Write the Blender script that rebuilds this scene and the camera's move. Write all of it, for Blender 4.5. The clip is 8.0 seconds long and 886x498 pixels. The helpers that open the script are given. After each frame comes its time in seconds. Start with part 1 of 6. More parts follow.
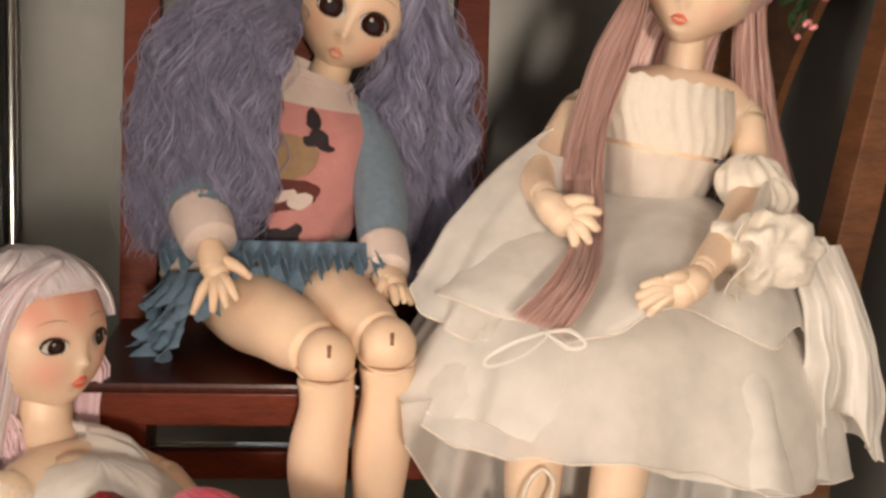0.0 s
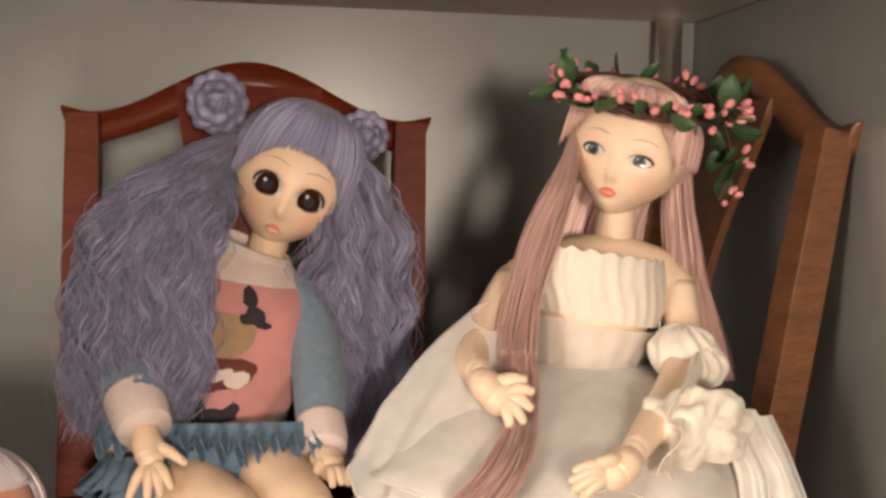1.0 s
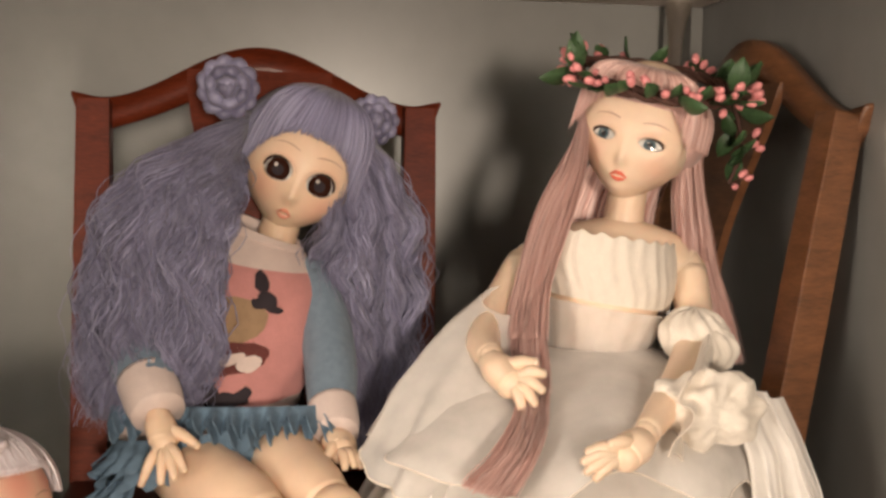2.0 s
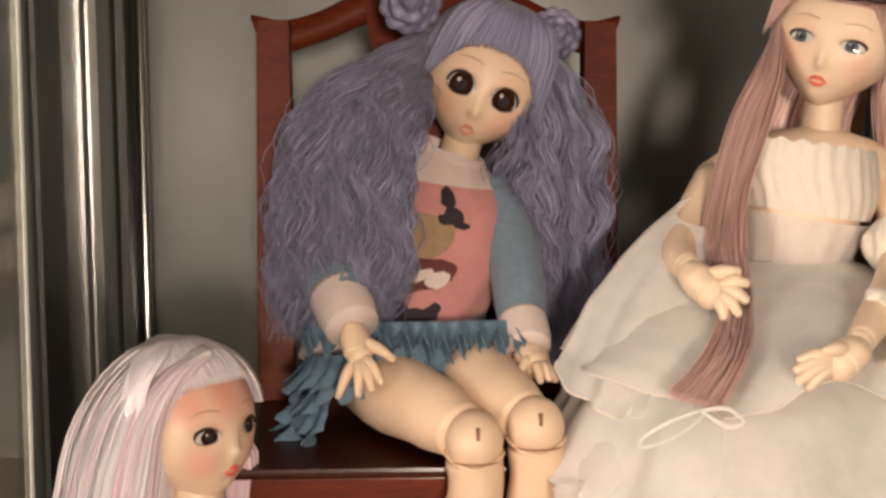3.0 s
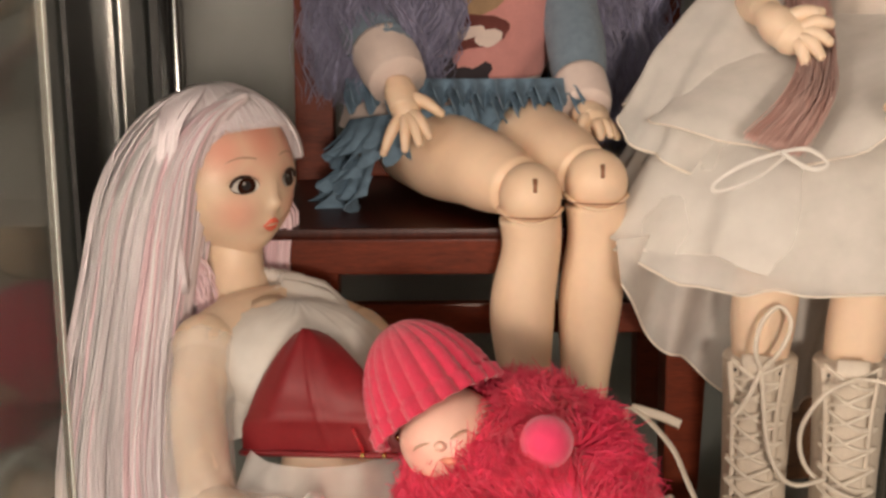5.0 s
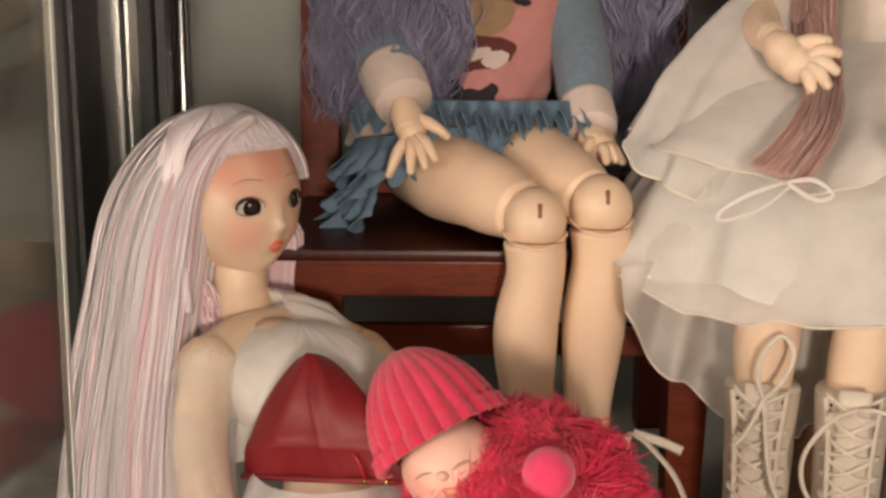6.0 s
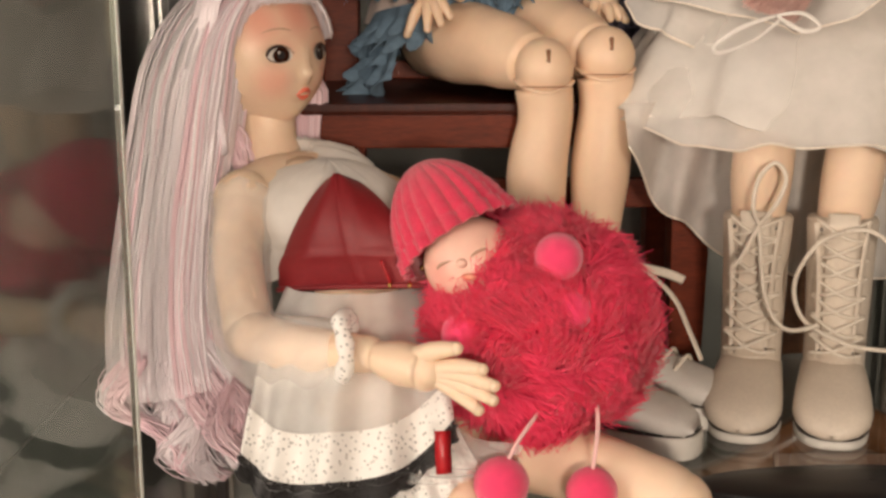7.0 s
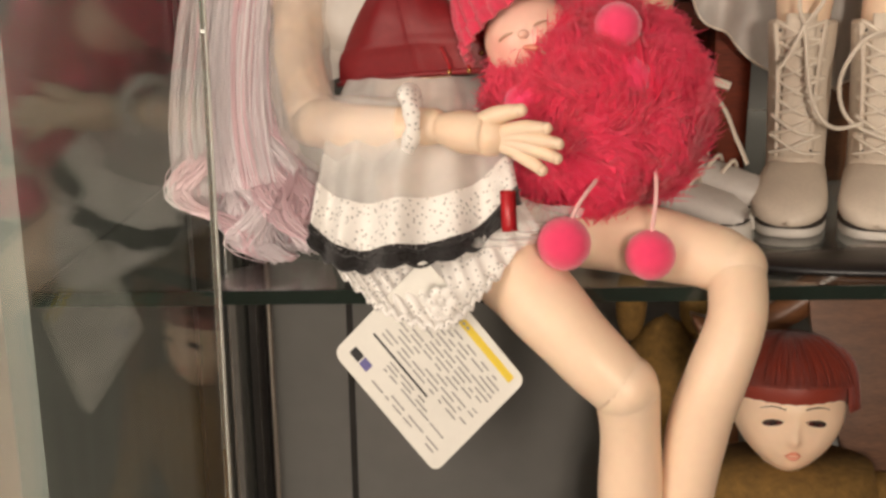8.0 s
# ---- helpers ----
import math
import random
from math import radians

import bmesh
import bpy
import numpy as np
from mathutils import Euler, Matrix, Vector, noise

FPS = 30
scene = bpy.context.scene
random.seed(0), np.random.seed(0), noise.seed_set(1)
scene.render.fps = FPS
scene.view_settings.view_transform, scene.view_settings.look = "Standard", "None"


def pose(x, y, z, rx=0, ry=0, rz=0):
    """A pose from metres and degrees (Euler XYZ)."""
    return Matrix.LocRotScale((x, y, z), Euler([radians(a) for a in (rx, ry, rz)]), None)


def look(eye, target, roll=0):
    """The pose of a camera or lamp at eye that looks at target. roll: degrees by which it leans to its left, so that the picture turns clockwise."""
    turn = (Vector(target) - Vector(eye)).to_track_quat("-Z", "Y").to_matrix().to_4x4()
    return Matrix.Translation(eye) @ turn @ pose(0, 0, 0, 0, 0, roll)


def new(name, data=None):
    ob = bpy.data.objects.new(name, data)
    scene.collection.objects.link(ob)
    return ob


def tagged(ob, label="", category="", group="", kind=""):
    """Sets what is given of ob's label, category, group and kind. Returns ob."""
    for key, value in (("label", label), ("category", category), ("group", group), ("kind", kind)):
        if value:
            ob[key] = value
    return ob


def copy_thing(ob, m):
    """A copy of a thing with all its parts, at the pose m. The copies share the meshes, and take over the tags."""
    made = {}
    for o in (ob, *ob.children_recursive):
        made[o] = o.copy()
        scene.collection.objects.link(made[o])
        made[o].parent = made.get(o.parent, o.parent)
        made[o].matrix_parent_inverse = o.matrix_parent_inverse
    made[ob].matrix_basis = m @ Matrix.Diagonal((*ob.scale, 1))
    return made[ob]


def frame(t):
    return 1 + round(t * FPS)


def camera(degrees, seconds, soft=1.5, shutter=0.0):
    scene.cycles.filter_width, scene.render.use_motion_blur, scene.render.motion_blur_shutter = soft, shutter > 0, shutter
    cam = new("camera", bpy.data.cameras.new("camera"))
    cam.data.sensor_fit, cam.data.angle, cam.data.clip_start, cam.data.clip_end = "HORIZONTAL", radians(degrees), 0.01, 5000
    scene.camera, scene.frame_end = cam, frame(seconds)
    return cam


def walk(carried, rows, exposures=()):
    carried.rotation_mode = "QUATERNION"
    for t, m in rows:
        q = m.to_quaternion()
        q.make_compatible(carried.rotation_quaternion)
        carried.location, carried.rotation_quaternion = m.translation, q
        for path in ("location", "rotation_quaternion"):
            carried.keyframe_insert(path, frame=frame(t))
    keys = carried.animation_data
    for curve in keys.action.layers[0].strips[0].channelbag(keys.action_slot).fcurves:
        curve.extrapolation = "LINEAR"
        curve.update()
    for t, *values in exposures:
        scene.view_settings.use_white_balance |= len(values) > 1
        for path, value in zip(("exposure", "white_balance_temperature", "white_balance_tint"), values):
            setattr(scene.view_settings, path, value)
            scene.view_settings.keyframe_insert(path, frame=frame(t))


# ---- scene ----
cam = camera(40.5, 8.0, soft=2.9)
PATH = [
    (0.0, (-0.0361, -0.6103, 1.3117), (0.0719, 0.3717, 1.1569), 2.6),
    (0.5, (-0.0324, -0.6222, 1.3569), (0.0989, 0.365, 1.2665), 1.73),
    (1.0, (-0.0222, -0.6135, 1.3522), (0.1145, 0.375, 1.2869), 1.52),
    (2.5, (-0.0344, -0.6153, 1.3457), (0.0885, 0.3733, 1.2589), 0.86),
    (3.0, (-0.0589, -0.6022, 1.323), (-0.0331, 0.3912, 1.2114), -0.01),
    (3.5, (-0.0635, -0.5789, 1.2923), (-0.1057, 0.4074, 1.1331), -1.06),
    (4.0, (-0.0603, -0.5677, 1.2614), (-0.0996, 0.4125, 1.0673), -1.58),
    (4.5, (-0.0658, -0.5674, 1.2522), (-0.0771, 0.4089, 1.036), -1.07),
    (6.0, (-0.0696, -0.5649, 1.2665), (-0.0721, 0.4116, 1.0511), 0.59),
    (6.5, (-0.0641, -0.588, 1.239), (-0.0682, 0.3882, 1.0224), 0.03),
    (7.0, (-0.0711, -0.6228, 1.201), (-0.0842, 0.3532, 0.9836), -0.24),
    (7.5, (-0.0943, -0.6458, 1.1647), (-0.1042, 0.3285, 0.9399), -0.21),
    (8.0, (-0.0935, -0.658, 1.1277), (-0.1146, 0.3108, 0.881), -0.84),
]
walk(cam, [(t, look(eye, target, roll)) for t, eye, target, roll in PATH],
     exposures=[(0.0, -0.14), (1.0, 0.0), (2.5, -0.08), (3.0, -0.14), (4.0, -0.36), (6.0, -0.40), (7.0, -0.40), (8.0, -0.44)])

# ---- light ----
world = bpy.data.worlds.new("world")
scene.world = world
world.use_nodes = True
wn = world.node_tree
sky = wn.nodes.new("ShaderNodeTexSky")
sky.sky_type = "NISHITA"
sky.sun_disc = False
sky.sun_elevation, sky.sun_rotation = radians(35), radians(170)
wn.links.new(sky.outputs[0], wn.nodes["Background"].inputs[0])
wn.nodes["Background"].inputs[1].default_value = 0.12


def area(name, where, target, sx, sy, watts, colour):
    data = bpy.data.lights.new(name, "AREA")
    data.shape, data.size, data.size_y, data.energy, data.color = "RECTANGLE", sx, sy, watts, colour
    ob = new(name, data)
    ob.matrix_world = look(where, target)
    return ob


# daylight in the room's window, then two unseen lamps added as fill
area("window_light", (0.15, -2.46, 1.34), (0.05, 0.2, 1.25), 0.24, 0.28, 39, (1.0, 0.83, 0.68))
# unseen fill from the left, added to brighten the right panel
area("left_fill_light", (-1.86, -1.75, 1.42), (0.1, 0.1, 1.3), 0.6, 0.8, 22, (1.0, 0.85, 0.72))
# weak overhead fill under the ceiling, no fitting of the room
area("overhead_fill_light", (-0.55, -1.35, 2.42), (-0.35, -0.9, 0.6), 0.7, 0.7, 5, (1.0, 0.90, 0.79))

# ---- materials ----


def principled(name, colour, rough=0.5, metal=0.0, vary=0.15, scale=40.0, bump=0.0, bump_scale=200.0, coat=0.0,
               sheen=0.0, sss=0.0, coords="Object", stretch=(1, 1, 1), second=None):
    """Base colour with variation at two scales, and a fine relief."""
    mat = bpy.data.materials.new(name)
    mat.use_nodes = True
    nt = mat.node_tree
    b = nt.nodes["Principled BSDF"]
    b.inputs["Roughness"].default_value = rough
    b.inputs["Metallic"].default_value = metal
    b.inputs["Coat Weight"].default_value = coat
    b.inputs["Coat Roughness"].default_value = 0.15
    b.inputs["Sheen Weight"].default_value = sheen
    if sss:
        b.inputs["Subsurface Weight"].default_value = sss
        b.inputs["Subsurface Radius"].default_value = (1.0, 0.45, 0.25)
        b.inputs["Subsurface Scale"].default_value = 0.004
    tc = nt.nodes.new("ShaderNodeTexCoord")
    mp = nt.nodes.new("ShaderNodeMapping")
    mp.inputs["Scale"].default_value = stretch
    nt.links.new(tc.outputs[coords], mp.inputs[0])
    big, fine = nt.nodes.new("ShaderNodeTexNoise"), nt.nodes.new("ShaderNodeTexNoise")
    big.inputs["Scale"].default_value, fine.inputs["Scale"].default_value = scale, scale * 7.3
    big.inputs["Detail"].default_value, fine.inputs["Detail"].default_value = 3.0, 4.0
    mixn = nt.nodes.new("ShaderNodeMath")
    mixn.operation = "MULTIPLY_ADD"
    mixn.inputs[1].default_value = 0.5
    half = nt.nodes.new("ShaderNodeMath")
    half.operation = "MULTIPLY"
    half.inputs[1].default_value = 0.5
    for n in (big, fine):
        nt.links.new(mp.outputs[0], n.inputs["Vector"])
    nt.links.new(fine.outputs[0], half.inputs[0])
    nt.links.new(big.outputs[0], mixn.inputs[0])
    nt.links.new(half.outputs[0], mixn.inputs[2])
    ramp = nt.nodes.new("ShaderNodeValToRGB")
    lo = second or tuple(c * (1 - vary) for c in colour)
    hi = colour if second else tuple(min(1.0, c * (1 + vary)) for c in colour)
    ramp.color_ramp.elements[0].position, ramp.color_ramp.elements[1].position = 0.32, 0.68
    ramp.color_ramp.elements[0].color, ramp.color_ramp.elements[1].color = (*lo, 1), (*hi, 1)
    nt.links.new(mixn.outputs[0], ramp.inputs[0])
    nt.links.new(ramp.outputs[0], b.inputs["Base Color"])
    if bump:
        relief = nt.nodes.new("ShaderNodeTexNoise")
        relief.inputs["Scale"].default_value = bump_scale
        relief.inputs["Detail"].default_value = 4.0
        nt.links.new(mp.outputs[0], relief.inputs["Vector"])
        bp = nt.nodes.new("ShaderNodeBump")
        bp.inputs["Strength"].default_value, bp.inputs["Distance"].default_value = bump, 0.001
        nt.links.new(relief.outputs[0], bp.inputs["Height"])
        nt.links.new(bp.outputs[0], b.inputs["Normal"])
    return mat


def hair_material(name, root, tip, rough=0.38):
    """Synthetic fibre: every lock its own shade, with a soft sheen."""
    mat = bpy.data.materials.new(name)
    mat.use_nodes = True
    nt = mat.node_tree
    b = nt.nodes["Principled BSDF"]
    b.inputs["Roughness"].default_value = rough
    b.inputs["Sheen Weight"].default_value = 0.25
    geo = nt.nodes.new("ShaderNodeNewGeometry")
    ramp = nt.nodes.new("ShaderNodeValToRGB")
    ramp.color_ramp.elements[0].color, ramp.color_ramp.elements[1].color = (*root, 1), (*tip, 1)
    tc, ns = nt.nodes.new("ShaderNodeTexCoord"), nt.nodes.new("ShaderNodeTexNoise")
    ns.inputs["Scale"].default_value = 900
    nt.links.new(tc.outputs["Object"], ns.inputs["Vector"])
    mx = nt.nodes.new("ShaderNodeMath")
    mx.operation = "MULTIPLY_ADD"
    mx.inputs[1].default_value = 0.4
    nt.links.new(ns.outputs[0], mx.inputs[0])
    lower = nt.nodes.new("ShaderNodeMath")
    lower.operation = "MULTIPLY_ADD"
    lower.inputs[1].default_value, lower.inputs[2].default_value = 0.75, -0.05
    nt.links.new(geo.outputs["Random Per Island"], lower.inputs[0])
    nt.links.new(lower.outputs[0], mx.inputs[2])
    nt.links.new(mx.outputs[0], ramp.inputs[0])
    nt.links.new(ramp.outputs[0], b.inputs["Base Color"])
    return mat


def sheer(name, colour, cover, scale=2600.0):
    """Tulle or chiffon: a woven net that lets part of the light through."""
    mat = bpy.data.materials.new(name)
    mat.use_nodes = True
    nt = mat.node_tree
    b = nt.nodes["Principled BSDF"]
    b.inputs["Base Color"].default_value = (*colour, 1)
    b.inputs["Roughness"].default_value = 0.75
    b.inputs["Sheen Weight"].default_value = 0.4
    clear, trans = nt.nodes.new("ShaderNodeBsdfTransparent"), nt.nodes.new("ShaderNodeBsdfTranslucent")
    trans.inputs[0].default_value = (*colour, 1)
    body, mx = nt.nodes.new("ShaderNodeMixShader"), nt.nodes.new("ShaderNodeMixShader")
    body.inputs[0].default_value = 0.22
    nt.links.new(b.outputs[0], body.inputs[1])
    nt.links.new(trans.outputs[0], body.inputs[2])
    tc, ns = nt.nodes.new("ShaderNodeTexCoord"), nt.nodes.new("ShaderNodeTexNoise")
    ns.inputs["Scale"].default_value = 60.0
    ns.inputs["Detail"].default_value = 6.0
    nt.links.new(tc.outputs["Object"], ns.inputs["Vector"])
    rng = nt.nodes.new("ShaderNodeMapRange")
    rng.inputs["From Min"].default_value, rng.inputs["From Max"].default_value = 0.3, 0.7
    rng.inputs["To Min"].default_value, rng.inputs["To Max"].default_value = max(0, cover - 0.05), min(1, cover + 0.05)
    nt.links.new(ns.outputs[0], rng.inputs[0])
    nt.links.new(rng.outputs[0], mx.inputs[0])
    nt.links.new(clear.outputs[0], mx.inputs[1])
    nt.links.new(body.outputs[0], mx.inputs[2])
    nt.links.new(mx.outputs[0], nt.nodes["Material Output"].inputs[0])
    return mat


def lace_material(name, colour, size):
    """Bobbin lace: threads round small holes."""
    mat = sheer(name, colour, 0.9)
    nt = mat.node_tree
    tc, vo = nt.nodes.new("ShaderNodeTexCoord"), nt.nodes.new("ShaderNodeTexVoronoi")
    vo.inputs["Scale"].default_value = 1 / size
    nt.links.new(tc.outputs["Object"], vo.inputs["Vector"])
    rng = nt.nodes.new("ShaderNodeMapRange")
    rng.inputs["From Min"].default_value, rng.inputs["From Max"].default_value = 0.22, 0.34
    rng.inputs["To Min"].default_value, rng.inputs["To Max"].default_value = 0.45, 1.0
    nt.links.new(vo.outputs["Distance"], rng.inputs[0])
    for n in nt.nodes:
        if n.type == "MIX_SHADER" and n.outputs[0].links[0].to_node.type == "OUTPUT_MATERIAL":
            nt.links.new(rng.outputs[0], n.inputs[0])
    return mat


def glass(name, tint, rough=0.0):
    mat = bpy.data.materials.new(name)
    mat.use_nodes = True
    b = mat.node_tree.nodes["Principled BSDF"]
    b.inputs["Base Color"].default_value = (*tint, 1)
    b.inputs["Roughness"].default_value = rough
    b.inputs["Transmission Weight"].default_value = 1.0
    b.inputs["IOR"].default_value = 1.5
    return mat


M_WALL = principled("room_paint", (0.40, 0.375, 0.335), 0.7, vary=0.05, scale=3, bump=0.1)
M_FLOOR = principled("floor_wood", (0.20, 0.13, 0.08), 0.45, vary=0.3, scale=6, stretch=(1, 8, 1))
M_PANEL = principled("grey_lacquer", (0.215, 0.213, 0.20), 0.26, vary=0.06, scale=5, bump=0.03, bump_scale=40)
M_PANEL.node_tree.nodes["Principled BSDF"].inputs["Specular IOR Level"].default_value = 0.30
M_BOARD = principled("shelf_underside", (0.62, 0.54, 0.46), 0.5, vary=0.08, scale=9)
M_SIDE = principled("side_panel_grey", (0.20, 0.215, 0.20), 0.25, vary=0.12, scale=8, stretch=(1, 1, 0.1), coat=0.4)
M_DARK = principled("dark_profile", (0.022, 0.02, 0.018), 0.4, vary=0.2)
M_CHROME = principled("chrome", (0.80, 0.78, 0.75), 0.24, metal=1.0, vary=0.08, scale=30)
M_GLASS = glass("clear_glass", (0.90, 0.95, 0.92))
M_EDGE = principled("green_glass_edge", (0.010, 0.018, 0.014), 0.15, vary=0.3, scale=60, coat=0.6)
# pale colour stands in for the light that the door's glass edge catches
M_EDGE_GLINT = principled("polished_edge_painted_glint", (0.62, 0.64, 0.60), 0.08, vary=0.05, coat=1.0)
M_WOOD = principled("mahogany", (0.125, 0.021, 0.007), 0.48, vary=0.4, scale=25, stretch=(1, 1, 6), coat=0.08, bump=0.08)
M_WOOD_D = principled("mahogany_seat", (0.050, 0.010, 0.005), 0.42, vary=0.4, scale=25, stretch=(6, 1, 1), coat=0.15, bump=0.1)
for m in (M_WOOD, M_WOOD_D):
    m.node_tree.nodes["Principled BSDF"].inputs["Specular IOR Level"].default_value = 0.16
M_WALNUT = principled("walnut", (0.150, 0.062, 0.026), 0.33, vary=0.4, scale=25, stretch=(1, 1, 6), coat=0.35, bump=0.08)
M_SKIN = principled("ivory_resin", (0.83, 0.62, 0.45), 0.42, vary=0.03, scale=30, sss=0.12)
M_SKIN_A = principled("peach_resin", (0.84, 0.61, 0.43), 0.42, vary=0.03, scale=30, sss=0.12)
M_SEAM = principled("joint_seam", (0.30, 0.13, 0.07), 0.6, vary=0.1)
M_LIP = principled("coral_lip", (0.78, 0.16, 0.10), 0.28, vary=0.08, scale=200)
M_LIP_P = principled("peach_lip", (0.76, 0.30, 0.20), 0.3, vary=0.08, scale=200)
M_WHITE = principled("eye_white_and_catchlight", (0.75, 0.71, 0.66), 0.12, vary=0.03, coat=1.0)
M_IRIS_D = principled("dark_brown_eye", (0.035, 0.011, 0.006), 0.4, vary=0.3, scale=300)
M_IRIS_D.node_tree.nodes["Principled BSDF"].inputs["Specular IOR Level"].default_value = 0.08
M_IRIS_B = principled("grey_blue_eye", (0.10, 0.15, 0.17), 0.06, vary=0.4, scale=600, coat=1.0)
M_BLACK = principled("black", (0.008, 0.007, 0.008), 0.4, vary=0.2)
M_LASH = principled("lash_brown", (0.035, 0.018, 0.014), 0.6, vary=0.2)
M_BROW = principled("brow_paint", (0.56, 0.34, 0.24), 0.7, vary=0.1)
M_HAIR_A = hair_material("lavender_fibre", (0.115, 0.105, 0.175), (0.37, 0.36, 0.53), 0.40)
M_HAIR_K = hair_material("pale_pink_fibre", (0.78, 0.66, 0.69), (0.90, 0.84, 0.86), 0.34)
M_HAIR_KP = hair_material("pink_fibre", (0.76, 0.50, 0.55), (0.86, 0.67, 0.71), 0.34)
M_HAIR_W = hair_material("dusty_pink_fibre", (0.52, 0.25, 0.20), (0.86, 0.62, 0.56), 0.36)
M_KNITP = principled("pink_jersey", (0.62, 0.27, 0.25), 0.85, vary=0.08, scale=120, bump=0.5, bump_scale=1500, sheen=0.2)
M_KNITW = principled("cream_jersey", (0.74, 0.60, 0.54), 0.85, vary=0.06, scale=120, bump=0.5, bump_scale=1500, sheen=0.2)
M_DENIM = principled("faded_blue_jersey", (0.185, 0.25, 0.315), 0.85, vary=0.18, scale=220, bump=0.6, bump_scale=1600, sheen=0.2)
M_FRILL = principled("blue_denim_frill", (0.15, 0.23, 0.31), 0.85, vary=0.25, scale=260, bump=0.6, bump_scale=1800)
M_TAN = principled("tan_print", (0.36, 0.23, 0.13), 0.8, vary=0.15, scale=150)
M_BROWNP = principled("maroon_print", (0.13, 0.030, 0.024), 0.8, vary=0.2, scale=150)
M_BLACKP = principled("black_print", (0.022, 0.013, 0.018), 0.75, vary=0.25, scale=150)
M_CREAM = principled("ivory_cotton", (0.80, 0.72, 0.62), 0.85, vary=0.05, scale=150, bump=0.4, bump_scale=900, sheen=0.2)
M_CHIFFON = sheer("ivory_chiffon", (0.97, 0.93, 0.88), 0.70)
M_CHIFFON_T = sheer("thin_chiffon", (0.97, 0.93, 0.88), 0.44)
M_TULLE = sheer("white_tulle", (0.99, 0.96, 0.92), 0.20)
M_TULLE_S = sheer("skirt_tulle", (0.99, 0.96, 0.92), 0.40)
M_LACE = lace_material("white_lace", (0.95, 0.92, 0.88), 0.0024)
M_LACE_B = lace_material("black_lace", (0.016, 0.013, 0.013), 0.0015)
M_RED = principled("wine_red_satin", (0.20, 0.006, 0.010), 0.5, vary=0.12, scale=60, bump=0.06, bump_scale=120, sheen=0.05)
M_RIBBON = principled("red_ribbon", (0.42, 0.012, 0.018), 0.3, vary=0.1)
M_GOLD = principled("gold_buckle", (0.62, 0.42, 0.15), 0.25, metal=1.0, vary=0.1)
M_FUR = hair_material("crimson_fur", (0.90, 0.016, 0.085), (0.98, 0.060, 0.165), 0.8)
M_KNIT_R = principled("raspberry_wool", (0.66, 0.028, 0.082), 0.9, vary=0.15, scale=200, bump=0.8, bump_scale=1200, sheen=0.4)
M_BOBBLE = principled("hot_pink_bobble", (0.86, 0.040, 0.145), 0.8, vary=0.08, scale=300, bump=0.5, bump_scale=2500, sheen=0.5)
M_CORD = principled("pale_pink_cord", (0.78, 0.48, 0.46), 0.8, vary=0.1)
M_BOOT = principled("cream_leather", (0.66, 0.57, 0.47), 0.45, vary=0.07, scale=90, bump=0.2, bump_scale=500)
M_SOLE = principled("dark_welt", (0.045, 0.035, 0.03), 0.6, vary=0.2)
M_SOLE_W = principled("white_rubber", (0.70, 0.66, 0.60), 0.5, vary=0.05)
M_LACE_C = principled("cream_lace_cord", (0.72, 0.64, 0.54), 0.8, vary=0.1, scale=300)
M_CANVAS = principled("white_canvas", (0.68, 0.64, 0.60), 0.75, vary=0.07, scale=200, bump=0.3, bump_scale=1500)
M_CARD = principled("white_card", (0.70, 0.68, 0.62), 0.45, vary=0.03, scale=40)
M_INK = principled("grey_ink", (0.30, 0.29, 0.27), 0.6, vary=0.1)
M_YELLOW = principled("yellow_ink", (0.70, 0.52, 0.03), 0.5, vary=0.06)
M_BLUE = principled("violet_ink", (0.12, 0.11, 0.30), 0.5, vary=0.1)
M_LEAF = principled("leaf_green", (0.045, 0.095, 0.035), 0.5, vary=0.45, scale=90, bump=0.2)
M_TWIG = principled("brown_vine", (0.075, 0.032, 0.022), 0.8, vary=0.3, scale=200, bump=0.5)
M_BUD = principled("pink_bud", (0.80, 0.30, 0.30), 0.5, vary=0.2, scale=200)
M_GINGER = hair_material("copper_fibre", (0.16, 0.012, 0.004), (0.30, 0.035, 0.012), 0.5)
M_GOLDFUR = principled("golden_brown_plush", (0.20, 0.11, 0.025), 0.9, vary=0.4, scale=180, bump=0.8, bump_scale=900)



